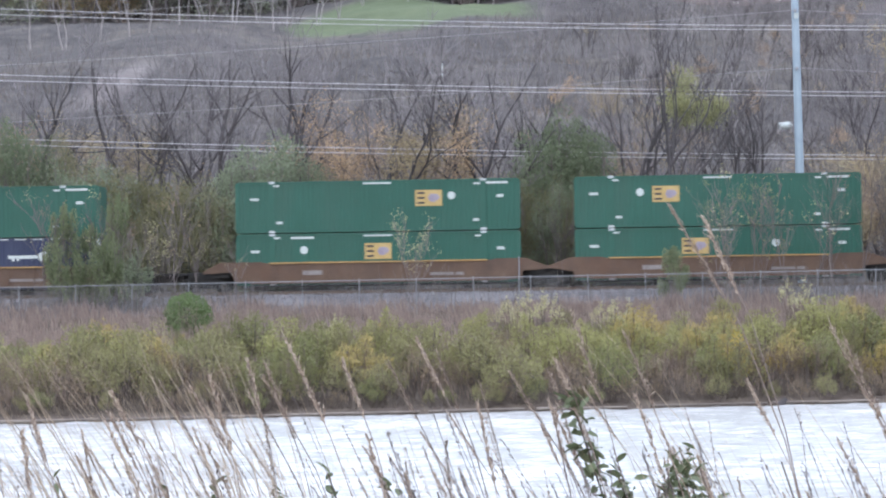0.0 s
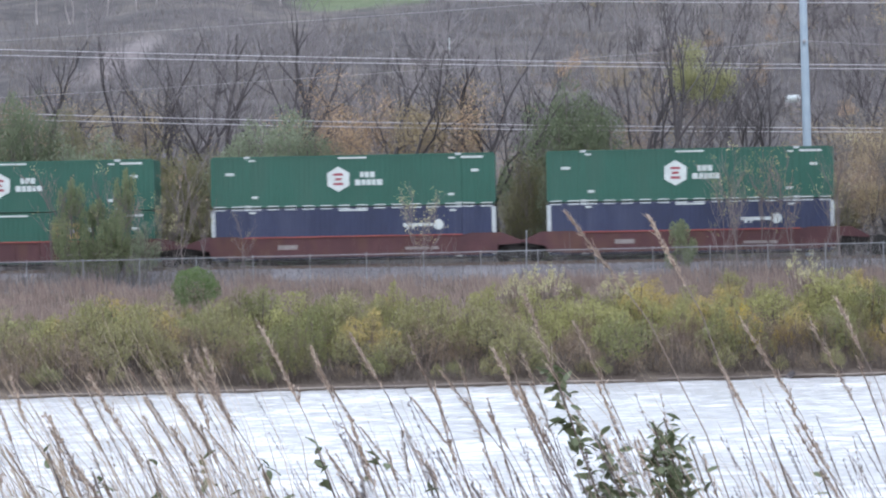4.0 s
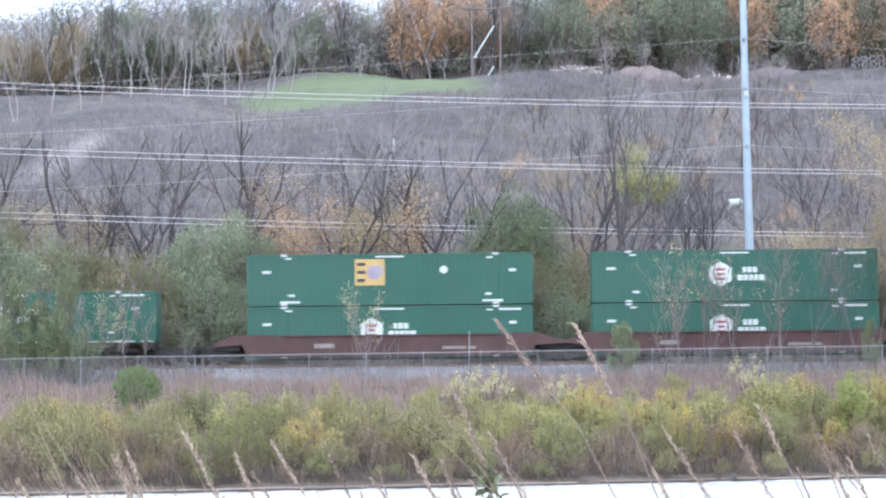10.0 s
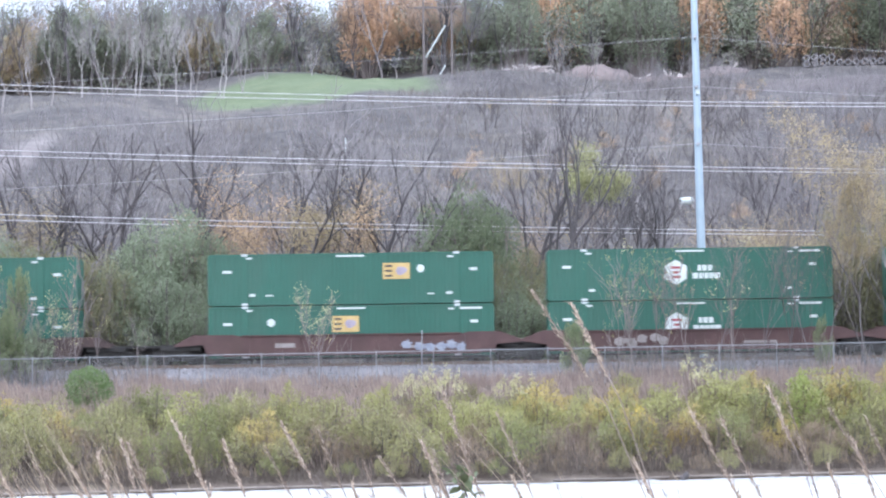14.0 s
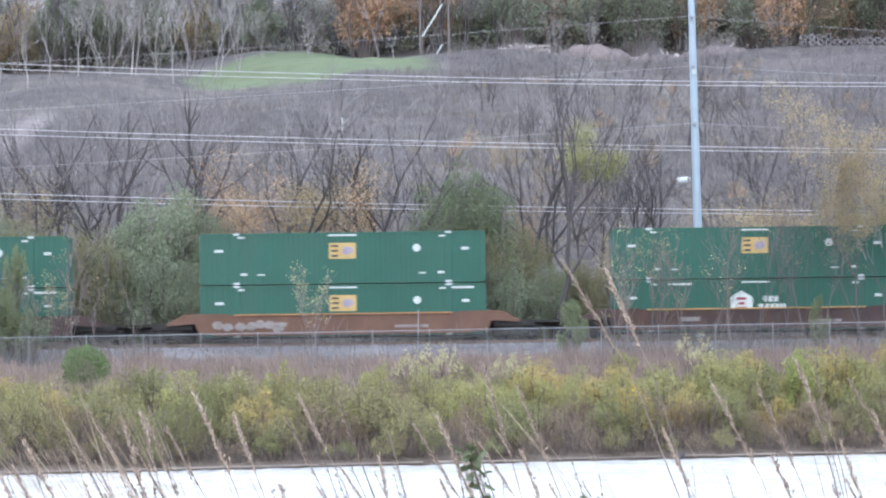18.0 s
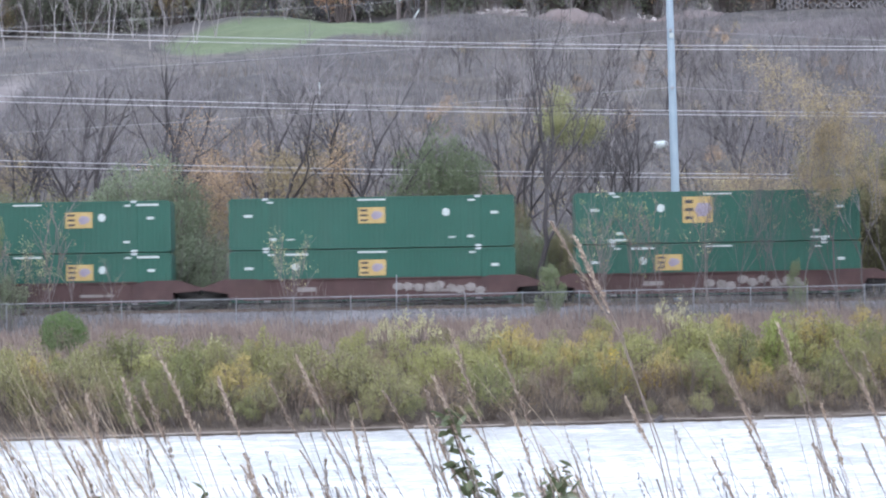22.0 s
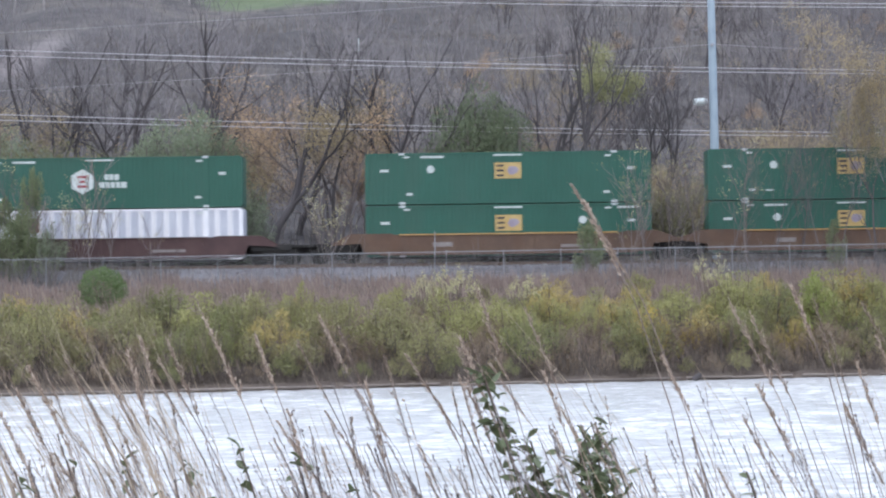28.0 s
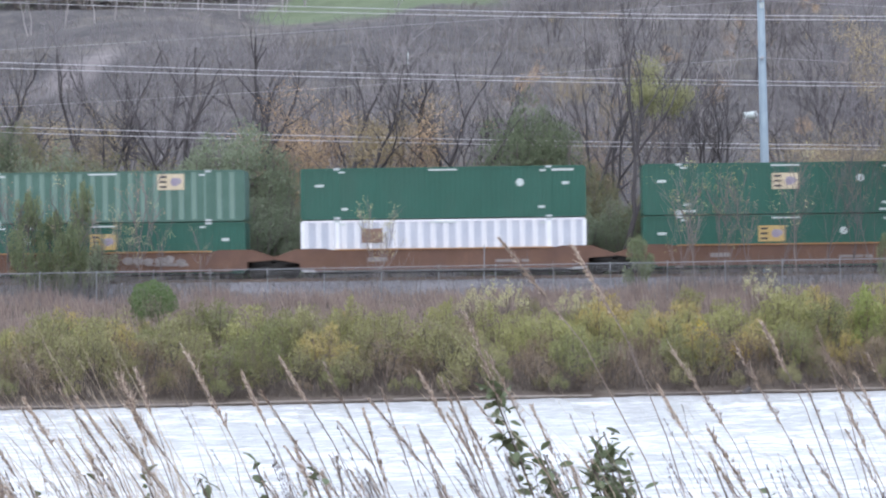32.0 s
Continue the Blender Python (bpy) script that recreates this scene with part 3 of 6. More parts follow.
def hang(s, a, b, sag, r, n=24, sides=4):
    a, b = Vector(a), Vector(b)
    pts = [a.lerp(b, i / n) - Vector((0, 0, sag * 4 * (i / n) * (1 - i / n))) for i in range(n + 1)]
    i = len(s.v)
    for p in pts:
        s.v += [(p.x, p.y + r * math.cos(6.2832 * k / sides), p.z + r * math.sin(6.2832 * k / sides)) for k in range(sides)]
    s.f += [(i + j * sides + k, i + j * sides + (k + 1) % sides, i + (j + 1) * sides + (k + 1) % sides, i + (j + 1) * sides + k) for j in range(n) for k in range(sides)]
    return s


def line_at(b0, e0, b1, e1, depth):
    return (at(b0, depth), depth, 5.3 + e0 * depth / 1000), (at(b1, depth), depth, 5.3 + e1 * depth / 1000)


def build_power():
    # tall steel pole just behind the track, leaning a little
    d = 151.0
    foot = Vector((16.12, d, 4.6))
    pole = thing("power_pole", "tall blue-grey galvanised steel power pole behind the railway", "pole", m=pose(foot.x, foot.y, foot.z, 0, math.degrees(-0.24 / 23.6), 0))
    s = Shape()
    for k in range(4):
        z0, z1 = 23.6 * k / 4, 23.6 * (k + 1) / 4
        s.tube((0, 0, z0), (0, 0, z1), 0.29 - 0.0042 * z0, 0.29 - 0.0042 * z1, 12)
        part("shaft", s, POLE_STEEL, pole, smooth=True)
        s = Shape()
    for z in (6.2, 12.4, 18.0):
        part("splice_ring", Shape().capped((0, 0, z - 0.1), (0, 0, z + 0.1), 0.30 - 0.0042 * z, 0.30 - 0.0042 * z, 12), POLE_STEEL, pole)
    part("cap", Shape().capped((0, 0, 23.6), (0, 0, 23.9), 0.2, 0.16, 10), MAROON, pole, "faded red pole cap")
    for z in (20.0, 17.0, 13.55):
        s = Shape().capped((-0.05, -0.18, z), (-0.05, -0.62, z + 0.1), 0.05, 0.04, 8)
        for k in range(5):
            s.capped((-0.05, -0.3 - 0.07 * k, z + 0.03 + 0.016 * k), (-0.05, -0.33 - 0.07 * k, z + 0.037 + 0.016 * k), 0.09, 0.09, 8)
        part("insulator", s, STEEL, pole, "grey ribbed insulator")
    part("clamp", Shape().box(-0.1, -0.36, 16.65, 0.14, -0.22, 16.95), MARK, pole, "white wire clamp")
    # three twin conductors passing behind the train, slightly falling to the right
    for e0, e1, sag in ((123.2, 99.6, 0.84), (95.5, 71.4, 0.5), (70.0, 47.5, 0.62)):
        dd = 158.0
        for k in (0, 1):
            a, b = line_at(-330, e0 - k * 2.6, 330, e1 - k * 1.1, dd)
            tagged(new("power_line", hang(Shape(), a, b, sag, 0.024, 30).mesh("power_line", WIRE)), "pale twin aluminium power line strung over the railway", "cable", "power lines")
    # thin single wires that end on the pole
    for z, left, right in ((20.0, 107, 112), (17.0, 89, 98), (13.55, 66, 76)):
        p = pole.matrix_basis @ Vector((-0.05, -0.62, z + 0.1))
        for far in ((at(-330, 160), 160, 5.3 + left * 0.160), (at(330, 158), 156, 5.3 + right * 0.156)):
            tagged(new("utility_wire", hang(Shape(), p, far, 0.25, 0.013, 30).mesh("utility_wire", WIRE_DARK)), "thin grey wire fixed to the steel pole", "cable", "utility wires")
    # old timber frame on the hill with two white guy guards
    dd = 372.0
    x, z = at(-3.2, dd), land(at(-3.2, dd), dd)
    old = thing("utility_pole", "weathered timber utility pole with a crossarm on the hill", "pole", m=pose(x, dd, z))
    part("post", Shape().capped((0, 0, 0), (0, 0, 12.8), 0.2, 0.14, 8), WOOD_POLE, old)
    part("post", Shape().capped((4.2, 0, 0), (4.2, 0, 13.0), 0.2, 0.14, 8), WOOD_POLE, old)
    part("crossarm", Shape().box(-1.4, -0.12, 10.4, 5.8, 0.12, 10.7), WOOD_POLE, old)
    part("guy_guard", Shape().capped((0.3, -1.6, 2.9), (3.3, -1.6, 7.7), 0.13, 0.13, 6), MARK, old, "white guy-wire guard")
    part("guy_guard", Shape().capped((0.8, -1.6, -2.4), (3.2, -1.6, 1.7), 0.13, 0.13, 6), MARK, old, "white guy-wire guard")
    # thin marker posts by the fence and on the slope
    for x, y, h, c, lab in ((-0.8, 136.6, 2.6, STEEL, "thin grey steel signal post beside the fence"), (at(-35, 258), 258, 1.3, MARK, "thin white marker post on the slope")):
        p = thing("marker_post", lab, "post", m=pose(x, y, land(x, y), 0, 1, 0))
        part("shaft", Shape().capped((0, 0, -0.1), (0, 0, h), 0.035 if y < 200 else 0.09, 0.03 if y < 200 else 0.08, 8), c, p)
        part("cap", Shape().capped((0, 0, h), (0, 0, h + 0.08), 0.05, 0.02, 8), c, p)


build_track()
build_fence()
build_power()


# ---- the train ----
LENGTH, HIGH, WIDE = 16.15, 2.9, 2.59
CACHE = {}


def cached(key, make):
    if key not in CACHE:
        CACHE[key] = make()
    return CACHE[key]


def container_body(kind):
    """Corrugated walls, roof and floor; the ribs of the coarse kinds are parts of their own."""
    s = Shape()
    pitch, depth = (0.285, 0.022) if kind == "fine" else (0.69, 0.036)
    h = WIDE / 2 - 0.02
    n = int((LENGTH - 0.3) / pitch)
    pitch = (LENGTH - 0.3) / n
    for side in (-1, 1):
        prof = []
        for i in range(n):
            x = 0.15 + i * pitch
            prof += [(x, 0), (x + pitch * 0.36, 0), (x + pitch * 0.5, depth), (x + pitch * 0.86, depth)]
        prof.append((LENGTH - 0.15, 0))
        i0 = len(s.v)
        for x, d in prof:
            s.v += [(x, side * (h - d), 0.12), (x, side * (h - d), HIGH - 0.1)]
        for k in range(len(prof) - 1):
            q = (i0 + 2 * k, i0 + 2 * k + 2, i0 + 2 * k + 3, i0 + 2 * k + 1)
            s.f.append(q if side < 0 else q[::-1])
    s.box(0.05, -h + 0.05, HIGH - 0.1, LENGTH - 0.05, h - 0.05, HIGH - 0.03)
    s.box(0.05, -h + 0.05, 0.02, LENGTH - 0.05, h - 0.05, 0.12)
    s.box(0.03, -h + 0.05, 0.1, 0.07, h - 0.05, HIGH - 0.08)
    s.box(LENGTH - 0.07, -h + 0.05, 0.1, LENGTH - 0.03, h - 0.05, HIGH - 0.08)
    return s


def octagon(x, z, r, k=8, turn=0.0):
    return [(x + r * math.cos(2 * math.pi * i / k + turn), z + r * math.sin(2 * math.pi * i / k + turn)) for i in range(k)]


FRONT = -WIDE / 2


def plate(x0, z0, x1, z1, proud=0.004):
    return Shape().box(x0, FRONT - proud, z0, x1, FRONT + 0.004, z1)


LABELS = ((0.145, 0.92, 0.36, 0.1), (0.068, 0.66, 0.5, 0.15), (0.5, 0.945, 1.6, 0.09), (0.85, 0.91, 0.36, 0.1), (0.93, 0.66, 0.42, 0.16), (0.155, 0.2, 0.36, 0.14), (0.845, 0.2, 0.36, 0.14))
EXTRA = (((0.92, 0.92, 1.25, 0.12),), ((0.235, 0.92, 1.3, 0.12),), ((0.215, 0.19, 0.45, 0.08), (0.78, 0.19, 0.4, 0.08)), ((0.15, 0.07, 1.15, 0.12), (0.86, 0.07, 1.15, 0.12)))


def make_container(kind, logo, dot, style, stripes=False, group="containers on the train"):
    """kind: E yellow badge, H hexagon badge, C coarse faded ribs, W white ribs, B navy, P plain green."""
    label = {
        "E": "green 53-foot shipping container with a yellow badge", "H": "green 53-foot shipping container with a white hexagon badge",
        "C": "faded green ribbed shipping container with a cream badge", "W": "white ribbed shipping container with a brown badge",
        "B": "navy blue shipping container with a white key-shaped mark", "P": "plain green 53-foot shipping container"}[kind]
    box = thing("shipping_container", label, "container", group)
    coarse = kind in "CW"
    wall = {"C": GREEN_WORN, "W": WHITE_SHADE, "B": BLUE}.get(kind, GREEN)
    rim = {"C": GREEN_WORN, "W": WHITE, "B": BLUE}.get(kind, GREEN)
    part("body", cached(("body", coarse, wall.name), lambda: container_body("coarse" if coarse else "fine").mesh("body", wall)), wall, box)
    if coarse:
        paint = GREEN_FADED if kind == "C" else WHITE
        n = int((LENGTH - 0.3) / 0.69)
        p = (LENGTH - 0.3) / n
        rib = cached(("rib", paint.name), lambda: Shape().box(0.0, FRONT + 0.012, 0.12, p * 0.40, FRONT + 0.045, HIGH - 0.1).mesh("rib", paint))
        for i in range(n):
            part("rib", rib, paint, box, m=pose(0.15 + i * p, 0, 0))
    rail = cached(("rail", rim.name), lambda: Shape().box(0.1, -0.05, 0, LENGTH - 0.1, 0.05, 0.11).mesh("side_rail", rim))
    for side in (-1, 1):
        part("top_rail", rail, rim, box, m=pose(0, side * (WIDE / 2 - 0.05), HIGH - 0.11))
        part("bottom_rail", rail, rim, box, m=pose(0, side * (WIDE / 2 - 0.05), 0.01))
    post_mat = SILVER if kind == "B" else rim
    post = cached(("post", post_mat.name), lambda: Shape().box(-0.11, -0.09, 0.1, 0.11, 0.09, HIGH - 0.1).mesh("corner_post", post_mat))
    for x in (0.11, LENGTH - 0.11):
        for y in (-WIDE / 2 + 0.09,):
            part("corner_post", post, post_mat, box, m=pose(x, y, 0))
    lift = cached(("post", rim.name, "lift"), lambda: Shape().box(-0.14, -0.012, 0.1, 0.14, 0.012, HIGH - 0.1).mesh("lifting_post", rim))
    cast = cached("casting", lambda: Shape().box(-0.17, -0.1, 0, 0.17, 0.1, 0.13).mesh("corner_casting", SILVER))
    for x in (2.08, LENGTH - 2.08):
        part("lifting_post", lift, rim, box, m=pose(x, FRONT + 0.01, 0))
        for z in (0.0, HIGH - 0.12):
            part("corner_casting", cast, SILVER, box, m=pose(x, FRONT + 0.1 - 0.006, z + (0.005 if z else 0)))
    door = cached(("door", wall.name), lambda: Shape().box(0, -1.15, 0.14, 0.05, -0.01, HIGH - 0.14).box(0, 0.01, 0.14, 0.05, 1.15, HIGH - 0.14).mesh("door", wall))
    part("door", door, wall, box, m=pose(LENGTH - 0.035, 0, 0))
    seen = LABELS if kind in "EHP" else LABELS[:1] + LABELS[2:4]
    for fx, fz, w, h in seen + (EXTRA[style % 4] if kind in "EHP" else ()):
        me = cached(("label", w, h), lambda: plate(-w / 2, -h / 2, w / 2, h / 2).mesh("label_plate", MARK))
        part("label_plate", me, MARK, box, m=pose(fx * LENGTH, 0, fz * HIGH))
    if kind in "EC" or kind == "W":
        big = style >= 4
        w, h = (0.85, 0.74) if big else (0.76, 0.45)
        field = YELLOW if kind == "E" and style != 3 else CREAM
        if kind == "W":
            field, w, h = BROWN_MARK, 0.6, 0.4
        z = 0.64 * HIGH if kind != "W" else 0.7 * HIGH
        if kind == "C":
            z = 0.78 * HIGH
        lx = logo * LENGTH
        ground_plate = part("badge", cached(("badge", w, h, field.name), lambda: plate(-w, -h, w, h, 0.008).mesh("badge", field)), field, box, "rectangular badge with dark bars", pose(lx, 0, z))
        if kind == "W":
            return box

        for dz in (-0.62, 0.0, 0.62):
            part("badge_bar", cached(("stroke", w, h), lambda: plate(-w * 0.84, -h * 0.13, -w * 0.3, h * 0.13, 0.012).mesh("badge_bar", BLACK)), BLACK, ground_plate, "dark bar", pose(0, 0, dz * h))
        part("badge_mark", cached(("blob", w, h), lambda: Shape().prism(octagon(w * 0.3, 0, h * 0.6, 6), FRONT - 0.012, FRONT).prism(octagon(w * 0.58, h * 0.08, h * 0.45, 5), FRONT - 0.013, FRONT).mesh("badge_mark", PURPLE)), PURPLE, ground_plate, "violet shape")
    if kind == "H":
        lx, z = logo * LENGTH, 0.53 * HIGH
        ground_plate = part("hexagon_badge", cached("hex", lambda: Shape().prism(octagon(0, 0, 0.72, 6, math.pi / 6), FRONT - 0.008, FRONT + 0.004).mesh("hexagon_badge", MARK)), MARK, box, "white hexagon badge", pose(lx, 0, z))

        for dz, w in ((-0.27, 0.56), (0.0, 0.36), (0.27, 0.56)):
            part("badge_bar", cached(("hexbar", w), lambda: plate(-w / 2, -0.07, w / 2, 0.07, 0.012).mesh("badge_bar", MAROON)), MAROON, ground_plate, "dark red bar", pose(0, 0, dz))
        for x, z0, w in ((1.35, 0.24, 0.2), (1.63, 0.24, 0.24), (1.94, 0.24, 0.26), (1.11, -0.2, 0.32), (1.44, -0.2, 0.22), (1.73, -0.2, 0.24), (2.01, -0.2, 0.2), (2.33, -0.2, 0.33)):
            part("letter_bar", cached(("letter", w), lambda: plate(-w / 2, -0.16, w / 2, 0.16, 0.008).mesh("letter_bar", MARK)), MARK, ground_plate, m=pose(x, 0, z0))
        dash = cached("dash", lambda: plate(-0.33, -0.03, 0.33, 0.03, 0.006).mesh("reflective_strip", MARK))
        for i in range(16):
            if stripes:
                part("reflective_strip", dash, MARK, box, m=pose(0.5 + i * 1.01, 0, 0.06))
    if kind == "B":
        s = Shape().box(10.9, FRONT - 0.008, 1.75, 12.6, FRONT, 1.93)
        s.prism(octagon(12.9, 1.84, 0.3, 10), FRONT - 0.008, FRONT)
        s.box(11.1, FRONT - 0.008, 1.6, 11.25, FRONT, 1.75)
        s.box(11.4, FRONT - 0.008, 1.62, 11.52, FRONT, 1.75)
        part("key_mark", cached("key", lambda: s.mesh("key_mark", MARK)), MARK, box, "white key-shaped mark")
        for i in range(16):
            part("reflective_strip", cached("dash", lambda: plate(-0.33, -0.03, 0.33, 0.03, 0.006).mesh("reflective_strip", MARK)), MARK, box, m=pose(0.5 + i * 1.01, 0, HIGH - 0.06))
    if dot:
        part("round_placard", cached("dot", lambda: Shape().prism(octagon(0, 0, 0.23, 8, 0.39), FRONT - 0.008, FRONT + 0.004).mesh("round_placard", MARK)), MARK, box, "white octagonal placard", pose(dot * LENGTH, 0, 0.68 * HIGH))
    return box


def wheel_mesh():
    s = Shape()
    s.prism(octagon(0, 0, 0.45, 20), -0.05, 0.06)
    s.prism(octagon(0, 0, 0.5, 20), 0.06, 0.09)
    s.prism(octagon(0, 0, 0.12, 10), -0.12, -0.05)
    return s


def add_truck(parent, x, z0):
    """A two-axle bogie: side frames, springs, wheels."""
    truck = part("bogie", cached("bolster", lambda: Shape().box(-0.25, -0.95, 0.42, 0.25, 0.95, 0.72).mesh("bogie", SEAM)), SEAM, parent, "black two-axle bogie", pose(x, 0, z0))

    def frame_side():
        s = Shape().prism([(-1.2, 0.36), (-0.95, 0.36), (-0.6, 0.2), (0.6, 0.2), (0.95, 0.36), (1.2, 0.36), (1.2, 0.58), (0.85, 0.62), (0.4, 0.85), (-0.4, 0.85), (-0.85, 0.62), (-1.2, 0.58)], -0.08, 0.08)
        for k in (-0.2, 0, 0.2):
            s.capped((k, -0.1, 0.24), (k, -0.1, 0.5), 0.08, 0.08, 8)
        return s.mesh("side_frame", SEAM)

    for side in (-1, 1):
        part("side_frame", cached("side_frame", frame_side), SEAM, truck, m=pose(0, side * 1.0, 0))
        for dx in (-0.9, 0.9):
            part("wheel", cached("wheel", lambda: wheel_mesh().mesh("wheel", SEAM)), SEAM, truck, m=pose(dx, side * 0.78, 0.45, 0, 0, 0 if side < 0 else 180))
    for dx in (-0.9, 0.9):
        part("axle", cached("axle", lambda: Shape().capped((0, -0.8, 0), (0, 0.8, 0), 0.08, 0.08, 8).mesh("axle", SEAM)), SEAM, truck, m=pose(dx, 0, 0.45))
    return truck


def make_well_car(paint, left_end, right_end, spray):
    """A well car; the ends reach out by left_end and right_end beyond the boxes."""
    body, edge = CAR_PAINT[paint], SILL_TOP[paint]
    word = {"tan": "tan and yellow", "red": "red", "maroon": "maroon", "orange": "orange", "brown": "rusty brown", "edged": "rusty brown and yellow-edged"}[paint]
    car = thing("well_car", word + " weathered steel well car of a freight train", "railway car", "well cars of the train")
    x0, x1 = -left_end, LENGTH + right_end
    top, low = 1.57, 0.5

    def sill():
        out = [(-1.9, 1.02), (-0.3, 1.12), (-0.05, low), (LENGTH + 0.05, low), (LENGTH + 0.3, 1.12), (LENGTH + 1.9, 1.02), (LENGTH + 1.9, 1.14), (LENGTH + 0.9, top + 0.1), (LENGTH - 1.4, top + 0.1), (LENGTH - 1.9, top), (1.9, top), (1.4, top + 0.1), (-0.9, top + 0.1), (-1.9, 1.14)]
        if left_end < 2:
            out = [(x0, 1.1), (-0.1, 0.85), (-0.05, low)] + out[3:11] + [(1.4, top + 0.1), (-0.3, top + 0.1), (x0, 1.2)]
        if right_end < 2:
            i = out.index((LENGTH + 0.05, low))
            j = out.index((LENGTH - 1.9, top))
            out = out[:i + 1] + [(LENGTH + 0.1, 0.95), (x1, 1.05), (x1, 1.2), (LENGTH + 0.3, top + 0.1), (LENGTH - 1.4, top + 0.1)] + out[j:]
        return out

    key = (round(left_end, 1), round(right_end, 1), paint)
    for side in (-1, 1):
        y0 = side * (WIDE / 2 + 0.06)
        part("side_sill", cached(("sill", side) + key, lambda: Shape().prism(sill(), min(y0, y0 + side * 0.07), max(y0, y0 + side * 0.07)).mesh("side_sill", body)), body, car)
        yo = y0 + side * 0.07
        part("sill_flange", cached(("flange", side) + key, lambda: Shape().box(1.9, min(yo - side * 0.1, yo + side * 0.08), top - 0.01, LENGTH - 1.9, max(yo - side * 0.1, yo + side * 0.08), top + 0.06).mesh("sill_flange", edge)), edge, car)
        part("sill_foot", cached(("foot", side) + key, lambda: Shape().box(0.8, min(yo - side * 0.1, yo + side * 0.06), low - 0.07, LENGTH - 0.8, max(yo - side * 0.1, yo + side * 0.06), low + 0.04).mesh("sill_foot", body)), body, car)
    stiff = cached(("stiff", paint), lambda: Shape().box(-0.04, FRONT - 0.19, low + 0.04, 0.04, FRONT - 0.13, top - 0.01).mesh("stiffener", body))
    for i in range(9):
        part("stiffener", stiff, body, car, m=pose(2.3 + i * (LENGTH - 4.6) / 8, 0, 0))
    part("well_floor", cached(("floor", paint), lambda: Shape().box(0.2, -1.2, 0.22, LENGTH - 0.2, 1.2, 0.33).mesh("well_floor", SEAM)), SEAM, car)
    for end, reach, sgn, xe in (("l", left_end, -1, 0.0), ("r", right_end, 1, LENGTH)):
        far = xe + sgn * reach
        s = Shape().box(min(xe, far) , -0.95, 0.98, max(xe, far), 0.95, 1.12)
        s.box(min(xe, far), -0.3, 0.6, max(xe, far), 0.3, 0.98)
        a, c = sorted((xe + sgn * 0.45, xe + sgn * min(reach - 0.15, 2.7)))
        if reach > 1:
            s.box(a, -1.18, 0.8, c, -1.06, 1.15).box(a, 1.06, 0.8, c, 1.18, 1.15)
        part("end_platform", cached(("plat", end, paint, round(reach, 1)), lambda: s.mesh("end_platform", SEAM)), SEAM, car)
        part("bulkhead", cached(("bulk", end, paint), lambda: Shape().box(xe + sgn * 0.06 - 0.04, -1.3, 0.5, xe + sgn * 0.06 + 0.04, 1.3, 1.6).mesh("bulkhead", body)), body, car)
        if reach > 2:
            add_truck(car, xe + sgn * 1.75, 0)
            part("coupler", cached("coupler", lambda: Shape().box(-0.32, -0.12, 0.74, 0.32, 0.12, 0.98).box(-0.16, -0.18, 0.68, 0.16, 0.18, 1.02).mesh("coupler", SEAM)), SEAM, car, "black coupler", pose(far, 0, 0))
            ladder = cached("ladder", lambda: ladder_mesh())
            part("ladder", ladder, SEAM, car, m=pose(xe + sgn * 2.9, FRONT - 0.02, 0))
        elif sgn < 0:
            add_truck(car, xe - 1.6, 0)
    part("data_plate", cached("dplate", lambda: Shape().box(3.1, FRONT - 0.15, 0.9, 4.3, FRONT - 0.13, 1.15).mesh("data_plate", SPRAY)), SPRAY, car, "small faded stencil bars", pose(0.6, 0, 0))
    part("data_plate", cached("dplate2", lambda: Shape().box(11.0, FRONT - 0.15, 0.78, 12.9, FRONT - 0.13, 0.94).mesh("data_plate", SPRAY)), SPRAY, car, "faded stencil bars")
    for a, w, mat in spray:
        rng = random.Random(int(a * 10))
        x = a
        while x < a + w:
            c = (x, rng.uniform(0.8, 1.2))
            k = 14
            ring = []
            for i in range(k):
                r = 1 + 0.35 * math.sin(3 * i + a) * rng.random()
                ring.append((c[0] + 0.3 * r * math.cos(2 * math.pi * i / k), c[1] + 0.24 * r * math.sin(2 * math.pi * i / k)))
            part("spray_paint", Shape().prism(ring, FRONT - 0.196 - rng.uniform(0, 0.004), FRONT - 0.13), mat, car, "faded spray-painted blotch")
            x += rng.uniform(0.45, 0.75)
    return car


def ladder_mesh():
    s = Shape()
    for x in (-0.2, 0.2):
        s.box(x - 0.02, -0.03, 0.3, x + 0.02, 0.0, 1.9)
    for k in range(5):
        s.box(-0.2, -0.025, 0.38 + 0.33 * k, 0.2, -0.005, 0.41 + 0.33 * k)
    return s.mesh("ladder", SEAM)


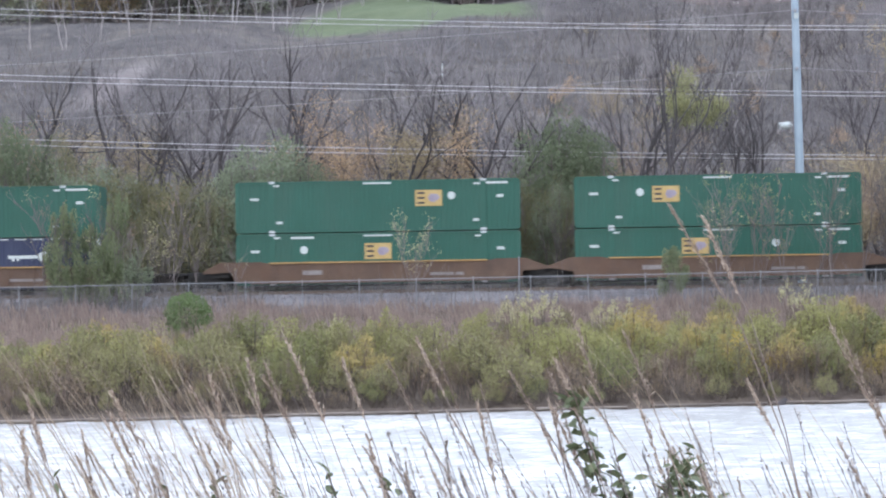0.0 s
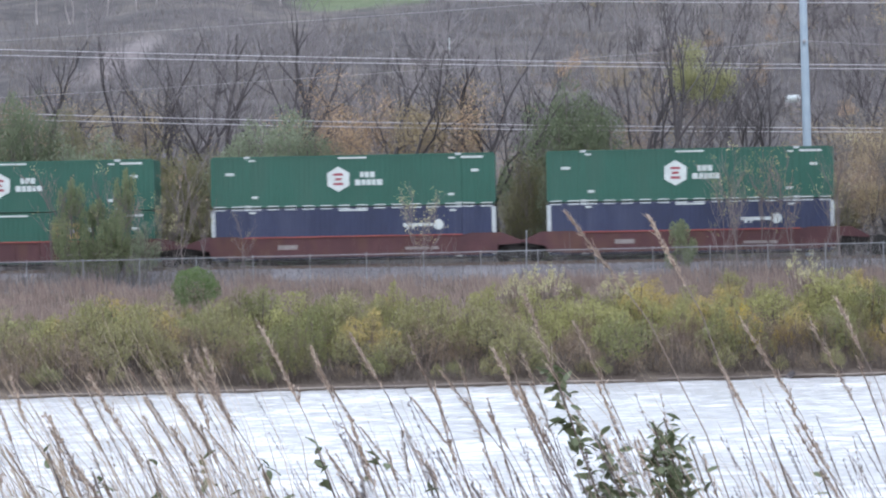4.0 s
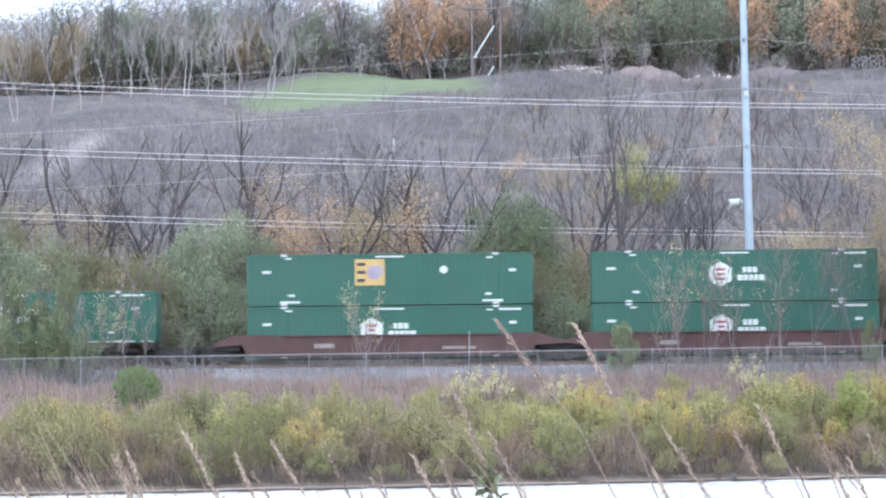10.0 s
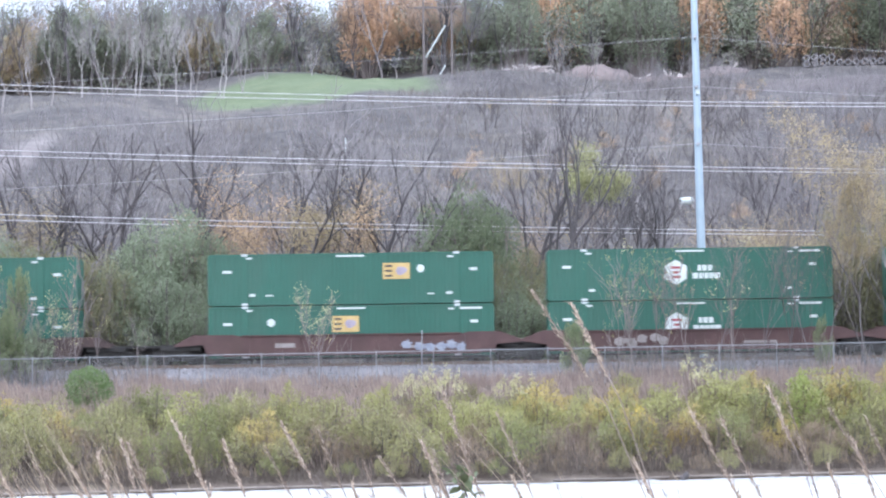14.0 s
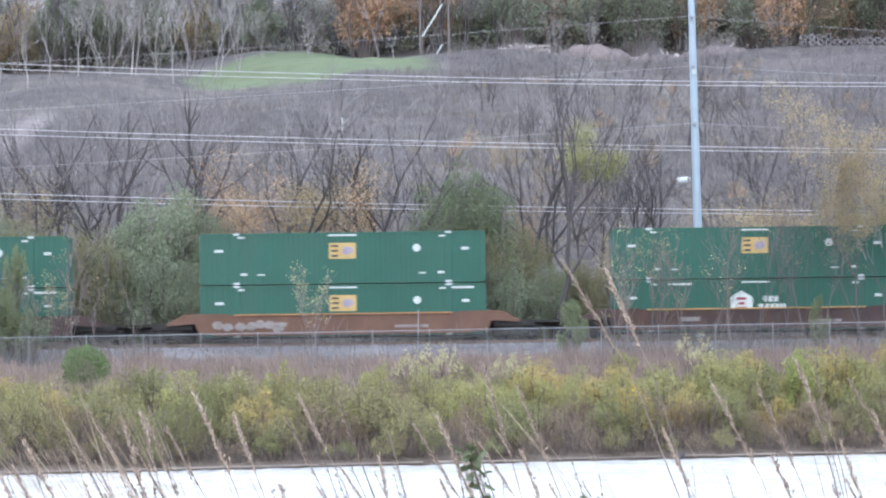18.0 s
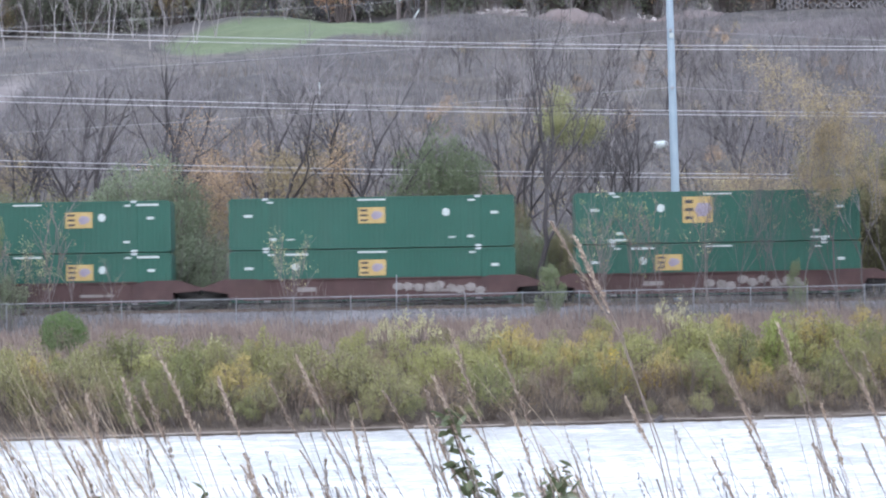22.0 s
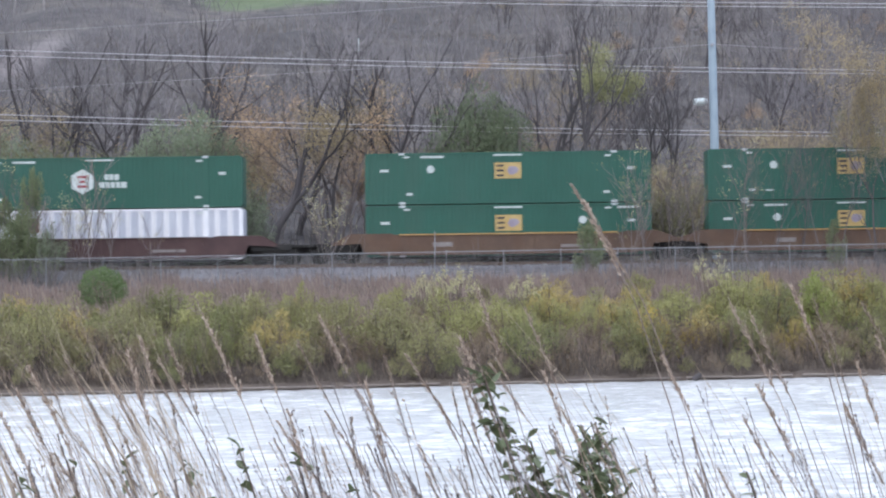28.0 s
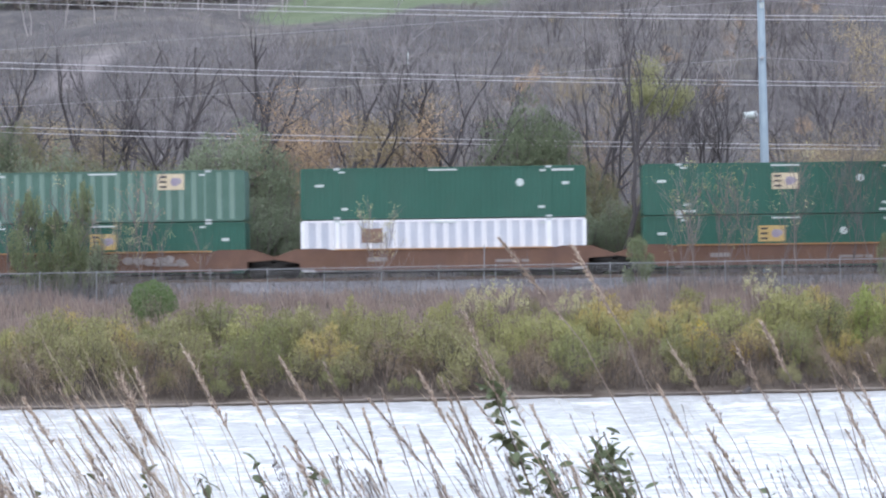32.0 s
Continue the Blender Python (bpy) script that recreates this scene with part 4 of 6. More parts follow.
def make_spine_car(left_end, right_end, trailer):
    car = thing("spine_car", "black steel spine car with a thin centre beam", "railway car", "spine cars of the train")
    x0, x1 = -left_end, LENGTH + right_end
    part("centre_beam", Shape().prism([(x0, 0.75), (x0 + 1.4, 0.6), (x1 - 1.4, 0.6), (x1, 0.75), (x1, 1.05), (x0, 1.05)], -0.4, 0.4), SEAM, car)
    for x in (0.35, 2.1, LENGTH - 2.1, LENGTH - 0.35):
        part("cross_arm", Shape().box(x - 0.22, -1.25, 0.9, x + 0.22, 1.25, 1.08 if trailer else 1.33), SEAM, car)
    part("walkway", Shape().box(1.0, -1.35, 0.86, LENGTH - 1.0, -0.75, 0.94), SEAM, car)
    if trailer:
        part("wheel_deck", Shape().box(8.5, -1.32, 0.95, LENGTH + 0.4, 1.32, 1.08), SEAM, car)
        part("hitch", Shape().prism([(1.0, 1.05), (2.4, 1.05), (1.9, 2.2), (1.5, 2.2)], -0.35, 0.35), SEAM, car)
    for x in (-left_end * 0.5, LENGTH + right_end * 0.5):
        if x < 0 or right_end > 2:
            add_truck(car, x, 0)
    part("brake_wheel", Shape().capped((LENGTH - 0.5, -1.3, 1.15), (LENGTH - 0.5, -1.36, 1.15), 0.28, 0.28, 12), SEAM, car)
    return car


def make_chassis():
    c = thing("container_chassis", "black road chassis with tandem wheels under a container", "trailer chassis")
    for y in (-0.5, 0.5):
        part("beam", Shape().box(0.1, y - 0.07, 0.92, LENGTH - 0.1, y + 0.07, 1.14), SEAM, c)
    for x in (0.2, LENGTH - 0.2):
        part("bolster", Shape().box(x - 0.12, -1.25, 0.98, x + 0.12, 1.25, 1.15), SEAM, c)
    part("suspension", Shape().box(10.4, -0.9, 0.5, 13.4, 0.9, 0.9), SEAM, c)
    for x in (11.2, 12.55):
        for y in (-1.08, 1.08):
            w = part("wheel", Shape().capped((0, -0.22, 0), (0, 0.22, 0), 0.5, 0.5, 20), TYRE, c, "black road tyre", pose(x, y, 0.5))
            part("rim", Shape().capped((0, -0.24, 0), (0, 0.24, 0), 0.24, 0.24, 14), STEEL, w, "pale wheel rim")
    for y in (-0.9, 0.9):
        part("landing_leg", Shape().box(3.0, y - 0.06, 0.35, 3.12, y + 0.06, 0.95), SEAM, c)
    part("mud_flap", Shape().box(13.6, -1.2, 0.25, 13.63, -0.6, 0.9), TYRE, c)
    return c


# place on the train, car paint, upper box, lower box; a box: kind, badge place, placard place, style of labels
TRAIN = (
    (-40.74, "tan", ("E", .3, .2, 0), ("B", 0, 0, 0)), (-16.83, "tan", ("E", .68, .76, 0), ("E", .5, .24, 1)),
    (2.38, "tan", ("E", .32, .23, 0), ("E", .42, .7, 0)), (22.0, "tan", ("E", .495, .76, 2), ("E", .5, .76, 0)),
    (44.93, "red", ("H", .45, 0, 0), ("E", .685, .77, 0)), (64.31, "red", ("H", .45, 0, 0), ("B", 0, 0, 0)),
    (83.36, "red", ("H", .45, 0, 0), ("B", 0, 0, 0)),
    (105.13, "chassis", ("H", .425, 0, 1), None), (121.91, "spine", ("C", .24, .5, 0), None), (138.96, "spine", ("H", .44, 0, 1), None),
    (156.08, "spine", ("H", .45, 0, 0), None), (174.36, "spine", ("H", .45, 0, 0), None),
    (195.72, "maroon", ("E", .43, .69, 7), ("H", .435, 0, 0)), (215.21, "maroon", ("H", .45, 0, 0), ("H", .45, 0, 0)),
    (234.54, "maroon", ("E", .43, .69, 7), ("E", .49, .755, 3)),
    (257.83, "brown", ("E", .5, .23, 1), ("E", .5, .24, 3)), (281.35, "maroon", ("E", .66, .745, 2), ("E", .48, .22, 0)),
    (300.55, "maroon", ("H", .45, 0, 0), ("H", .45, 0, 0)), (319.93, "maroon", ("E", .67, .755, 2), ("E", .5, 0, 1)),
    (343.47, "edged", ("E", .5, .76, 2), ("E", .5, .76, 0)), (367.07, "orange", ("E", .5, .76, 2), ("E", .5, .76, 0)),
    (390.41, "edged", ("E", .5, .76, 2), ("H", .45, 0, 1)), (413.83, "orange", ("H", .45, 0, 1), ("E", .68, .76, 0)),
    (437.27, "maroon", ("E", .68, .76, 0), ("E", .68, .76, 0)), (456.7, "maroon", ("E", .5, .76, 2), ("E", .5, .23, 1)),
    (476.29, "maroon", ("E", .43, .3, 7), ("E", .325, .235, 1)), (499.64, "tan", ("E", .32, .23, 1), ("C", .25, 0, 0)),
    (523.09, "tan", ("H", .45, 0, 0), ("H", .45, 0, 0)), (546.24, "brown", ("H", .45, 0, 1), ("H", .45, 0, 0)),
    (570.36, "maroon", ("H", .44, 0, 1), ("W", .25, 0, 0)), (593.45, "tan", ("E", .5, .23, 1), ("E", .5, .76, 0)),
    (612.83, "tan", ("E", .5, .23, 2), ("E", .5, .24, 1)), (632.27, "tan", ("E", .5, .23, 2), ("H", .45, 0, 0)),
    (655.71, "orange", ("C", .74, 0, 0), ("E", .5, .23, 1)), (675.01, "orange", ("P", 0, .77, 0), ("W", .25, 0, 0)),
    (694.34, "orange", ("E", .5, .76, 3), ("E", .45, .7, 0)),
)
SPRAYED = {16: ((11.2, 3.6, SPRAY_BLUE),), 17: ((4.0, 3.0, SPRAY),), 18: ((0.8, 5.5, SPRAY), (9.0, 3.0, SPRAY)), 24: ((9.5, 5.0, SPRAY),), 25: ((7.5, 5.5, SPRAY),), 20: ((1.0, 3.6, SPRAY),), 33: ((9.5, 3.4, SPRAY),)}
ROLLING = []


def build_train():
    for i, (u, paint, upper, lower) in enumerate(TRAIN):
        before = u - TRAIN[i - 1][0] - LENGTH if i else 7.3
        after = TRAIN[i + 1][0] - u - LENGTH if i + 1 < len(TRAIN) else 3.2
        if paint in ("spine", "chassis"):
            car = make_spine_car(before / 2, after / 2, paint == "chassis")
            ROLLING.append((car, u, RAIL_Z))
            z = RAIL_Z + 1.34
            if paint == "chassis":
                ROLLING.append((make_chassis(), u, RAIL_Z + 1.09))
                z = RAIL_Z + 1.09 + 1.16
            ROLLING.append((make_container(*upper, True), u, z))
            continue
        ROLLING.append((make_well_car(paint, before / 2, after / 2, SPRAYED.get(i, ())), u, RAIL_Z))
        ROLLING.append((make_container(*lower), u, RAIL_Z + 0.34))
        ROLLING.append((make_container(*upper, lower[0] == "B"), u, RAIL_Z + 0.34 + HIGH + 0.06))


build_train()


def travelled(t):
    """How far the train has rolled to the left after t seconds."""
    k = t / 32
    return 660.29 * k + 26.77 * k ** 2 + 4.92 * k ** 3 - 5.81 * k ** 4


# ---- trees and shrubs ----
def grow(rng, height, girth, spread=0.5, first=0.25, levels=4, boughs=7, lean=0.06, forks=1, lift=0.3, counts=(5, 4, 3)):
    """Branches of a tree as pieces from p to q with their radii, and the tips of the twigs."""
    pieces, tips = [], []

    def bough(p, d, length, r, level):
        n = (5, 3, 3, 2, 1)[level]
        here = p.copy()
        way = d.copy()
        marks = []
        line = [(p.copy(), r)]
        for k in range(n):
            way = (way + Vector((rng.gauss(0, 0.12), rng.gauss(0, 0.12), rng.gauss(0, 0.05) + (0.05 if level else 0.0)))).normalized()
            nxt = here + way * (length / n)
            r2 = max(0.006, r * (1 - 0.62 / n * (k + 1) / 1.0)) if level else r * (1 - 0.16 * (k + 1))
            line.append((nxt.copy(), r2))
            here = nxt
            marks.append((here.copy(), way.copy(), r2, (k + 1) / n))
        pieces.append((line, level))
        if level == levels:
            tips.append(here.copy())
            return
        count = boughs if level == 0 else counts[level - 1]
        for k in range(count):
            f = first + (1 - first) * (k + rng.random()) / count if level == 0 else 0.25 + 0.75 * (k + rng.random()) / count
            j = min(n - 1, int(f * n))
            base = marks[j - 1][0] if j else p
            c = base.lerp(marks[j][0], f * n - j)
            w = rng.uniform(0, 2 * math.pi)
            out = Vector((math.cos(w), math.sin(w), 0))
            tilt = rng.uniform(0.55, 1.0) * spread * (1.5 if level == 0 else 1.7)
            nd = (marks[j][1] * math.cos(tilt) + out * math.sin(tilt) + Vector((0, 0, lift))).normalized()
            ln = length * (rng.uniform(0.34, 0.5) * (1.25 - 0.55 * f) if level == 0 else rng.uniform(0.42, 0.66))
            bough(c, nd, ln, max(0.008, marks[j][2] * rng.uniform(0.5, 0.68)), level + 1)
        if level:
            tips.append(here.copy())

    for k in range(forks):
        w = rng.uniform(0, 6.28)
        tilt = lean if forks == 1 else rng.uniform(0.12, 0.3)
        bough(Vector((0, 0, -0.15)), Vector((math.cos(w) * tilt, math.sin(w) * tilt, 1)).normalized(), height * (0.86 if forks == 1 else rng.uniform(0.7, 0.86)), girth / math.sqrt(forks), 0)
    return pieces, tips


def fork(rng, height, girth, levels=6, spread=0.5, stems=1, first=0.24, shrink=0.82, rise=0.1, side=0.5, stout=0.0):
    """A tree that divides again and again; as grow(), and exactly height tall."""
    pieces, tips = [], []

    def limb(p, d, length, r, level):
        line, here, way = [(p.copy(), r)], p.copy(), d.copy()
        n = 3 if level < 4 else 2
        for k in range(n):
            way = (way + Vector((rng.gauss(0, 0.13), rng.gauss(0, 0.13), rng.gauss(0, 0.06) + rise * (0.4 if level else 0.0)))).normalized()
            here = here + way * (length / n)
            rr = max(0.013, r * (1 - 0.3 * (k + 1) / n))
            line.append((here.copy(), rr))
            if level >= 2 and level < levels and rng.random() < side:
                w = rng.uniform(0, 6.2832)
                twig = (way + Vector((math.cos(w), math.sin(w), 0.35)) * rng.uniform(0.5, 1.1)).normalized()
                end = here + twig * length * rng.uniform(0.3, 0.6)
                pieces.append(([(here.copy(), rr * 0.5), (here.lerp(end, 0.5) + Vector((0, 0, 0.04 * length)), max(0.01, rr * 0.35)), (end, 0.009)], level + 2))
                tips.append(end)
        pieces.append((line, level))
        if level == levels:
            tips.append(here.copy())
            return
        turn = rng.uniform(0, 6.2832)
        count = 3 if rng.random() < 0.28 and level < 3 else 2
        for k in range(count):
            tilt = spread * (rng.uniform(0.1, 0.5) if k == 0 else rng.uniform(0.8, 1.35))
            w = turn + 6.2832 * k / count + rng.uniform(-0.5, 0.5)
            a = way.orthogonal().normalized()
            b = way.cross(a)
            nd = (way * math.cos(tilt) + (a * math.cos(w) + b * math.sin(w)) * math.sin(tilt) + Vector((0, 0, rise))).normalized()
            limb(here, nd, length * shrink * (rng.uniform(0.9, 1.08) if k == 0 else rng.uniform(0.62, 0.95)), r * ((0.68 if k == 0 else rng.uniform(0.42, 0.6)) + stout), level + 1)

    for k in range(stems):
        w = 6.2832 * (k + rng.random()) / stems
        tilt = 0.05 if stems == 1 else rng.uniform(0.12, 0.32)
        limb(Vector((0.2 * math.cos(w), 0.2 * math.sin(w), -0.2)) if stems > 1 else Vector((0, 0, -0.2)), Vector((math.cos(w) * tilt, math.sin(w) * tilt, 1)).normalized(), height * first * (1 if k == 0 else rng.uniform(0.75, 1)), girth / math.sqrt(stems), 0)
    top = max(p.z for line, _ in pieces for p, _ in line)
    m = height / top
    return [([(p * m, r) for p, r in line], level) for line, level in pieces], [p * m for p in tips]


def tree_meshes(seed, height, girth, bark, twig, leaves=None, per_tip=0, size=0.2, puff=0.5, keep=1.0, thick=1.0, deep=1, bare_below=0.0, forked=True, **how):
    rng = random.Random(seed)
    pieces, tips = (fork if forked else grow)(rng, height, girth, **how)
    trunk, crown, foliage = Shape(), Shape(), Shape()
    for line, level in pieces:
        if level <= deep:
            trunk.chain(line, 7 if level == 0 else 4)
        else:
            crown.chain([(p, max(r, 0.009) * thick) for p, r in line], 3)
    if leaves:
        for c in tips:
            if rng.random() > keep or c.z < bare_below * height:
                continue
            for _ in range(per_tip):
                p = c + Vector((rng.gauss(0, puff), rng.gauss(0, puff), rng.gauss(0, puff * 0.8)))
                d = Vector((rng.gauss(0, 1), rng.gauss(0, 1), rng.gauss(-0.1, 0.8))).normalized()
                foliage.blade(p, d, d.orthogonal().normalized(), size * rng.uniform(0.7, 1.3), size * rng.uniform(0.5, 0.8))
    out = [("trunk", trunk.mesh("trunk", bark, True)), ("crown", crown.mesh("crown", twig))]
    if leaves:
        out.append(("foliage", foliage.mesh("foliage", leaves)))
    return out


def plume_meshes(seed, high, wide, colour, plumes=26, per=240, size=0.1, bark=None, low=0.1, round_top=1.0):
    """A bush or low tree made of upright plumes of leaves, thick at their outline, on bent stems."""
    rng = random.Random(seed)
    wood, foliage = Shape(), Shape()
    for k in range(plumes):
        w, r = 2.4 * k + rng.uniform(-0.4, 0.4), math.sqrt((k + 0.5) / plumes)
        top = high * (1 - 0.42 * round_top * r * r) * rng.uniform(0.72, 1.0)
        if k % 3 == 2:
            top *= rng.uniform(0.45, 0.75)
        tall = high * rng.uniform(0.2, 0.34)
        fat = wide * rng.uniform(0.2, 0.33)
        c = Vector((math.cos(w) * r * wide * 0.85, math.sin(w) * r * wide * 0.85, max(low * high + tall * 0.4, top - tall * 0.55)))
        base = Vector((c.x * 0.25, c.y * 0.25, -0.2))
        mid = base.lerp(c, 0.55) + Vector((c.x * 0.1, c.y * 0.1, 0.06 * high))
        wood.chain([(base, 0.008 * high), (mid, 0.006 * high), (c + Vector((0, 0, tall * 0.3)), 0.003 * high)], 4)
        for _ in range(5):
            q = c + Vector((rng.gauss(0, 0.5) * fat, rng.gauss(0, 0.5) * fat, rng.uniform(-0.5, 0.6) * tall))
            wood.tube(mid.lerp(c, rng.random()), q, 0.003 * high, 0.0015 * high, 3)
        lean = Vector((c.x, c.y, 0)) * (0.12 / max(0.1, wide))
        for _ in range(per):
            v = Vector((rng.gauss(0, 1), rng.gauss(0, 1), rng.gauss(0, 1))).normalized()
            g = (1 - 0.6 * rng.random() ** 1.7) * (1 + 0.35 * noise.noise(v * 1.9 + Vector((k * 3.1, seed * 0.7, 2))))
            p = c + Vector((v.x * fat * g, v.y * fat * g, v.z * tall * 0.62 * g)) + lean * (v.z + 0.5) * tall
            if p.z < 0.03:
                continue
            d = (v * 0.5 + Vector((rng.gauss(0, 0.6), rng.gauss(0, 0.6), rng.gauss(0.45, 0.6)))).normalized()
            foliage.blade(p, d, d.orthogonal().normalized(), size * rng.uniform(0.7, 1.5), size * rng.uniform(0.35, 0.6))
    m = high / max(v[2] for v in foliage.v)
    for shape in (wood, foliage):
        shape.v = [(x, y, z * m) for x, y, z in shape.v]
    return [("woody_base", wood.mesh("woody_base", bark or STEM)), ("foliage", foliage.mesh("foliage", LEAF[colour]))]


def plant_tree(name, meshes, label, category, group, x, y, scale=1.0, turn=0.0, sink=0.0, lean=0.0):
    ob = thing(name, label, category, group, pose(x, y, land(x, y) - sink, lean, 0, turn))
    ob.scale = (scale, scale, scale * 1.0)
    for n, me in meshes:
        part(n, me, None, ob)
    return ob


def crest_height(b):
    """How tall the woods on the crest stand at a bearing."""
    return float(np.interp(b, (-230, -174, -137, -115, -72, -60, -47, -33, -20, 40, 230), (11.5, 14, 16.5, 19.5, 19, 15, 13, 14.5, 17.5, 17, 17)))


def build_woods():
    rng = random.Random(11)
    bare = [tree_meshes(100 + k, 10, 0.15, BARK_MID, TWIG, levels=6, spread=0.52, stems=1 + (k % 3 == 1), thick=0.9, rise=0.12, side=0.6) for k in range(6)]
    dark = [tree_meshes(130 + k, 14, 0.25, BARK_DARK, TWIG, levels=7, spread=0.52 + 0.05 * (k % 3), stems=(1, 2, 1, 2, 1, 2)[k], first=0.23, thick=0.85, deep=4, rise=0.09, side=0.5, stout=0.01) for k in range(6)]
    slim = [tree_meshes(150 + k, 13, 0.16, BARK_DARK, BARK_DARK, levels=7, spread=0.42, first=0.3, thick=0.9, deep=4, rise=0.12, stout=0.02) for k in range(3)]
    pale = [tree_meshes(140 + k, 12, 0.13, BARK_PALE, BARK_PALE, levels=6, spread=0.46, stems=1 + k % 3, thick=1.0, deep=2, rise=0.1, side=0.5) for k in range(5)]

    def to(b, d, e, tall):
        """Scale that brings a plant of that height up to an elevation."""
        return (5.3 + e * d / 1000 - land(at(b, d), d)) / tall

    def wood(kind, n, b0, b1, d0, d1, s0, s1, label, group):
        for _ in range(n):
            d = rng.uniform(d0, d1)
            b = rng.uniform(b0, b1)
            x = at(b, d)
            if (93 < b < 110 and d < 240) or (b > 132 and d > 300) or (-85 < b < 0 and d > 240) or (b < -140 and 225 < d):
                continue
            plant_tree("bare_tree", rng.choice(kind), label, "tree", group, x, d, rng.uniform(s0, s1), rng.uniform(0, 360))

    grey = "bare grey-brown deciduous tree with fine twigs on the slope"
    wood(bare, 22, -215, 215, 166, 200, 0.8, 1.15, grey, "bare trees on the slope")
    wood(bare, 116, -70, 215, 200, 300, 0.5, 0.95, grey, "bare trees on the slope")
    wood(dark, 44, -60, 200, 190, 330, 0.3, 0.55, "dark bare tree on the grey slope", "bare trees on the slope")
    wood(bare, 34, -215, -70, 190, 262, 0.6, 0.95, grey, "bare trees on the slope")
    wood(bare, 60, 0, 215, 300, 356, 0.35, 0.6, grey, "bare trees on the slope")
    wood(bare, 40, 105, 215, 195, 298, 0.5, 0.85, grey, "bare trees on the slope")
    wood(dark, 26, 100, 215, 166, 250, 0.5, 0.8, "dark bare tree on the grey slope", "bare trees on the slope")
    wood(pale, 9, 0, 130, 205, 300, 0.4, 0.6, "slender pale-barked tree on the grey slope", "bare trees on the slope")
    # the dark, forked trees that stand out
    for k, (b, d, e, kind) in enumerate(((-147, 166, 104, 1), (-112, 162, 114, 3), (-122, 168, 102, 2), (-95, 166, 104, 4), (-73, 157, 106, 0), (-46, 162, 90, 7), (-25, 160, 104, 1), (-16, 164, 98, 5), (-162, 170, 84, 0), (-184, 165, 104, 2), (-205, 164, 100, 5), (48.5, 149.5, 106, 6), (44, 158, 92, 7), (60, 156, 84, 6), (80.5, 156, 74, 8), (89, 155, 72, 7), (98, 172, 74, 2), (120, 164, 78, 3), (9, 170, 88, 5), (30, 168, 88, 0), (-60, 172, 80, 2), (135, 168, 84, 1), (-133, 170, 102, 5), (148, 170, 80, 3), (62, 168, 72, 2))):
        meshes, tall = ((dark + slim)[kind], 14 if kind < 6 else 13)
        plant_tree("forked_tree", meshes, "dark bare forked tree standing behind the railway", "tree", "dark forked trees", at(b, d), d, to(b, d, e + 12, tall), 67 * k)
    for b, d, s in ((-118, 340, 1.25), (-108, 346, 1.1), (-128, 350, 1.15), (-96, 350, 1.2), (-84, 350, 1.05), (-152, 336, 1.0), (-172, 330, 1.1), (-186, 328, 1.2), (-76, 354, 1.0), (-140, 345, 0.9), (-200, 330, 1.1), (-102, 338, 1.1), (-160, 326, 0.9), (-66, 366, 0.6), (-48, 368, 0.5), (-14, 366, 0.5), (50, 372, 0.6), (66, 372, 0.55)):
        plant_tree("pale_tree", pale[int(abs(b)) // 4 % 5], "pale-barked leafless tree at the edge of the field", "tree", "pale bare trees", at(b, d), d, s, 33 * b)
    # leafy trees along the crest, most in the haze-paled leaf colours
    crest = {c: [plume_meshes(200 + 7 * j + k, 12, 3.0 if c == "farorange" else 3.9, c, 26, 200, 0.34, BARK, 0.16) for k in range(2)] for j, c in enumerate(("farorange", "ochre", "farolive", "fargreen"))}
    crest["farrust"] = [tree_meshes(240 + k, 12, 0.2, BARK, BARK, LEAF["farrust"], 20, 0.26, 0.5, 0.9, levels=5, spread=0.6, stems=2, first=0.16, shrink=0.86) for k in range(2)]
    look_of = {"farorange": "orange-leaved", "ochre": "yellow-leaved", "farrust": "rust-brown", "farolive": "olive-leaved", "fargreen": "grey-green"}
    spots = ((-178, "ochre", .8), (-170, "farolive", .85), (-163, "ochre", .9), (-150, "fargreen", 1.0), (-143, "fargreen", 1.0), (-136, "farolive", .9), (-124, "fargreen", .8), (-108, "fargreen", .85), (-100, "fargreen", .7), (-92, "ochre", .6), (-84, "farolive", .6), (-78, "fargreen", .8), (-68, "fargreen", .7), (-46, "ochre", .85), (-52, "fargreen", .8), (-38, "fargreen", .75), (-30, "farrust", 1.1), (-25, "farorange", 1.0), (-18, "farrust", .8), (-8, "farorange", .95), (-2, "farrust", .8), (6, "farorange", .45), (13, "ochre", .5), (20, "fargreen", .8), (28, "fargreen", .9), (34, "fargreen", .95), (44, "farolive", 1.0), (52, "farorange", 1.1), (57, "farorange", .95), (64, "fargreen", 1.1), (70, "farorange", .85), (76, "farolive", 1.1), (84, "fargreen", 1.1), (88, "farorange", .6), (94, "fargreen", 1.1), (101, "fargreen", 1.0), (107, "farorange", .95), (112, "fargreen", 1.1), (120, "fargreen", 1.15), (128, "fargreen", 1.1), (136, "farrust", 1.0), (142, "farorange", .95), (149, "fargreen", 1.15), (157, "farrust", 1.0), (164, "farorange", 1.1), (171, "fargreen", 1.1), (180, "fargreen", 1.15), (188, "farrust", 1.1), (-190, "ochre", .85), (-205, "farolive", .9), (200, "fargreen", 1.2), (92, "farrust", .6), (158, "farolive", .7))
    for b, c, s in spots:
        d = rng.uniform(383, 398)
        plant_tree("autumn_tree", rng.choice(crest[c]), look_of[c] + " autumn tree on the crest of the hill", "tree", "autumn trees on the crest", at(b, d), d, s * crest_height(b) / (14 if b < -30 else 12), rng.uniform(0, 360))
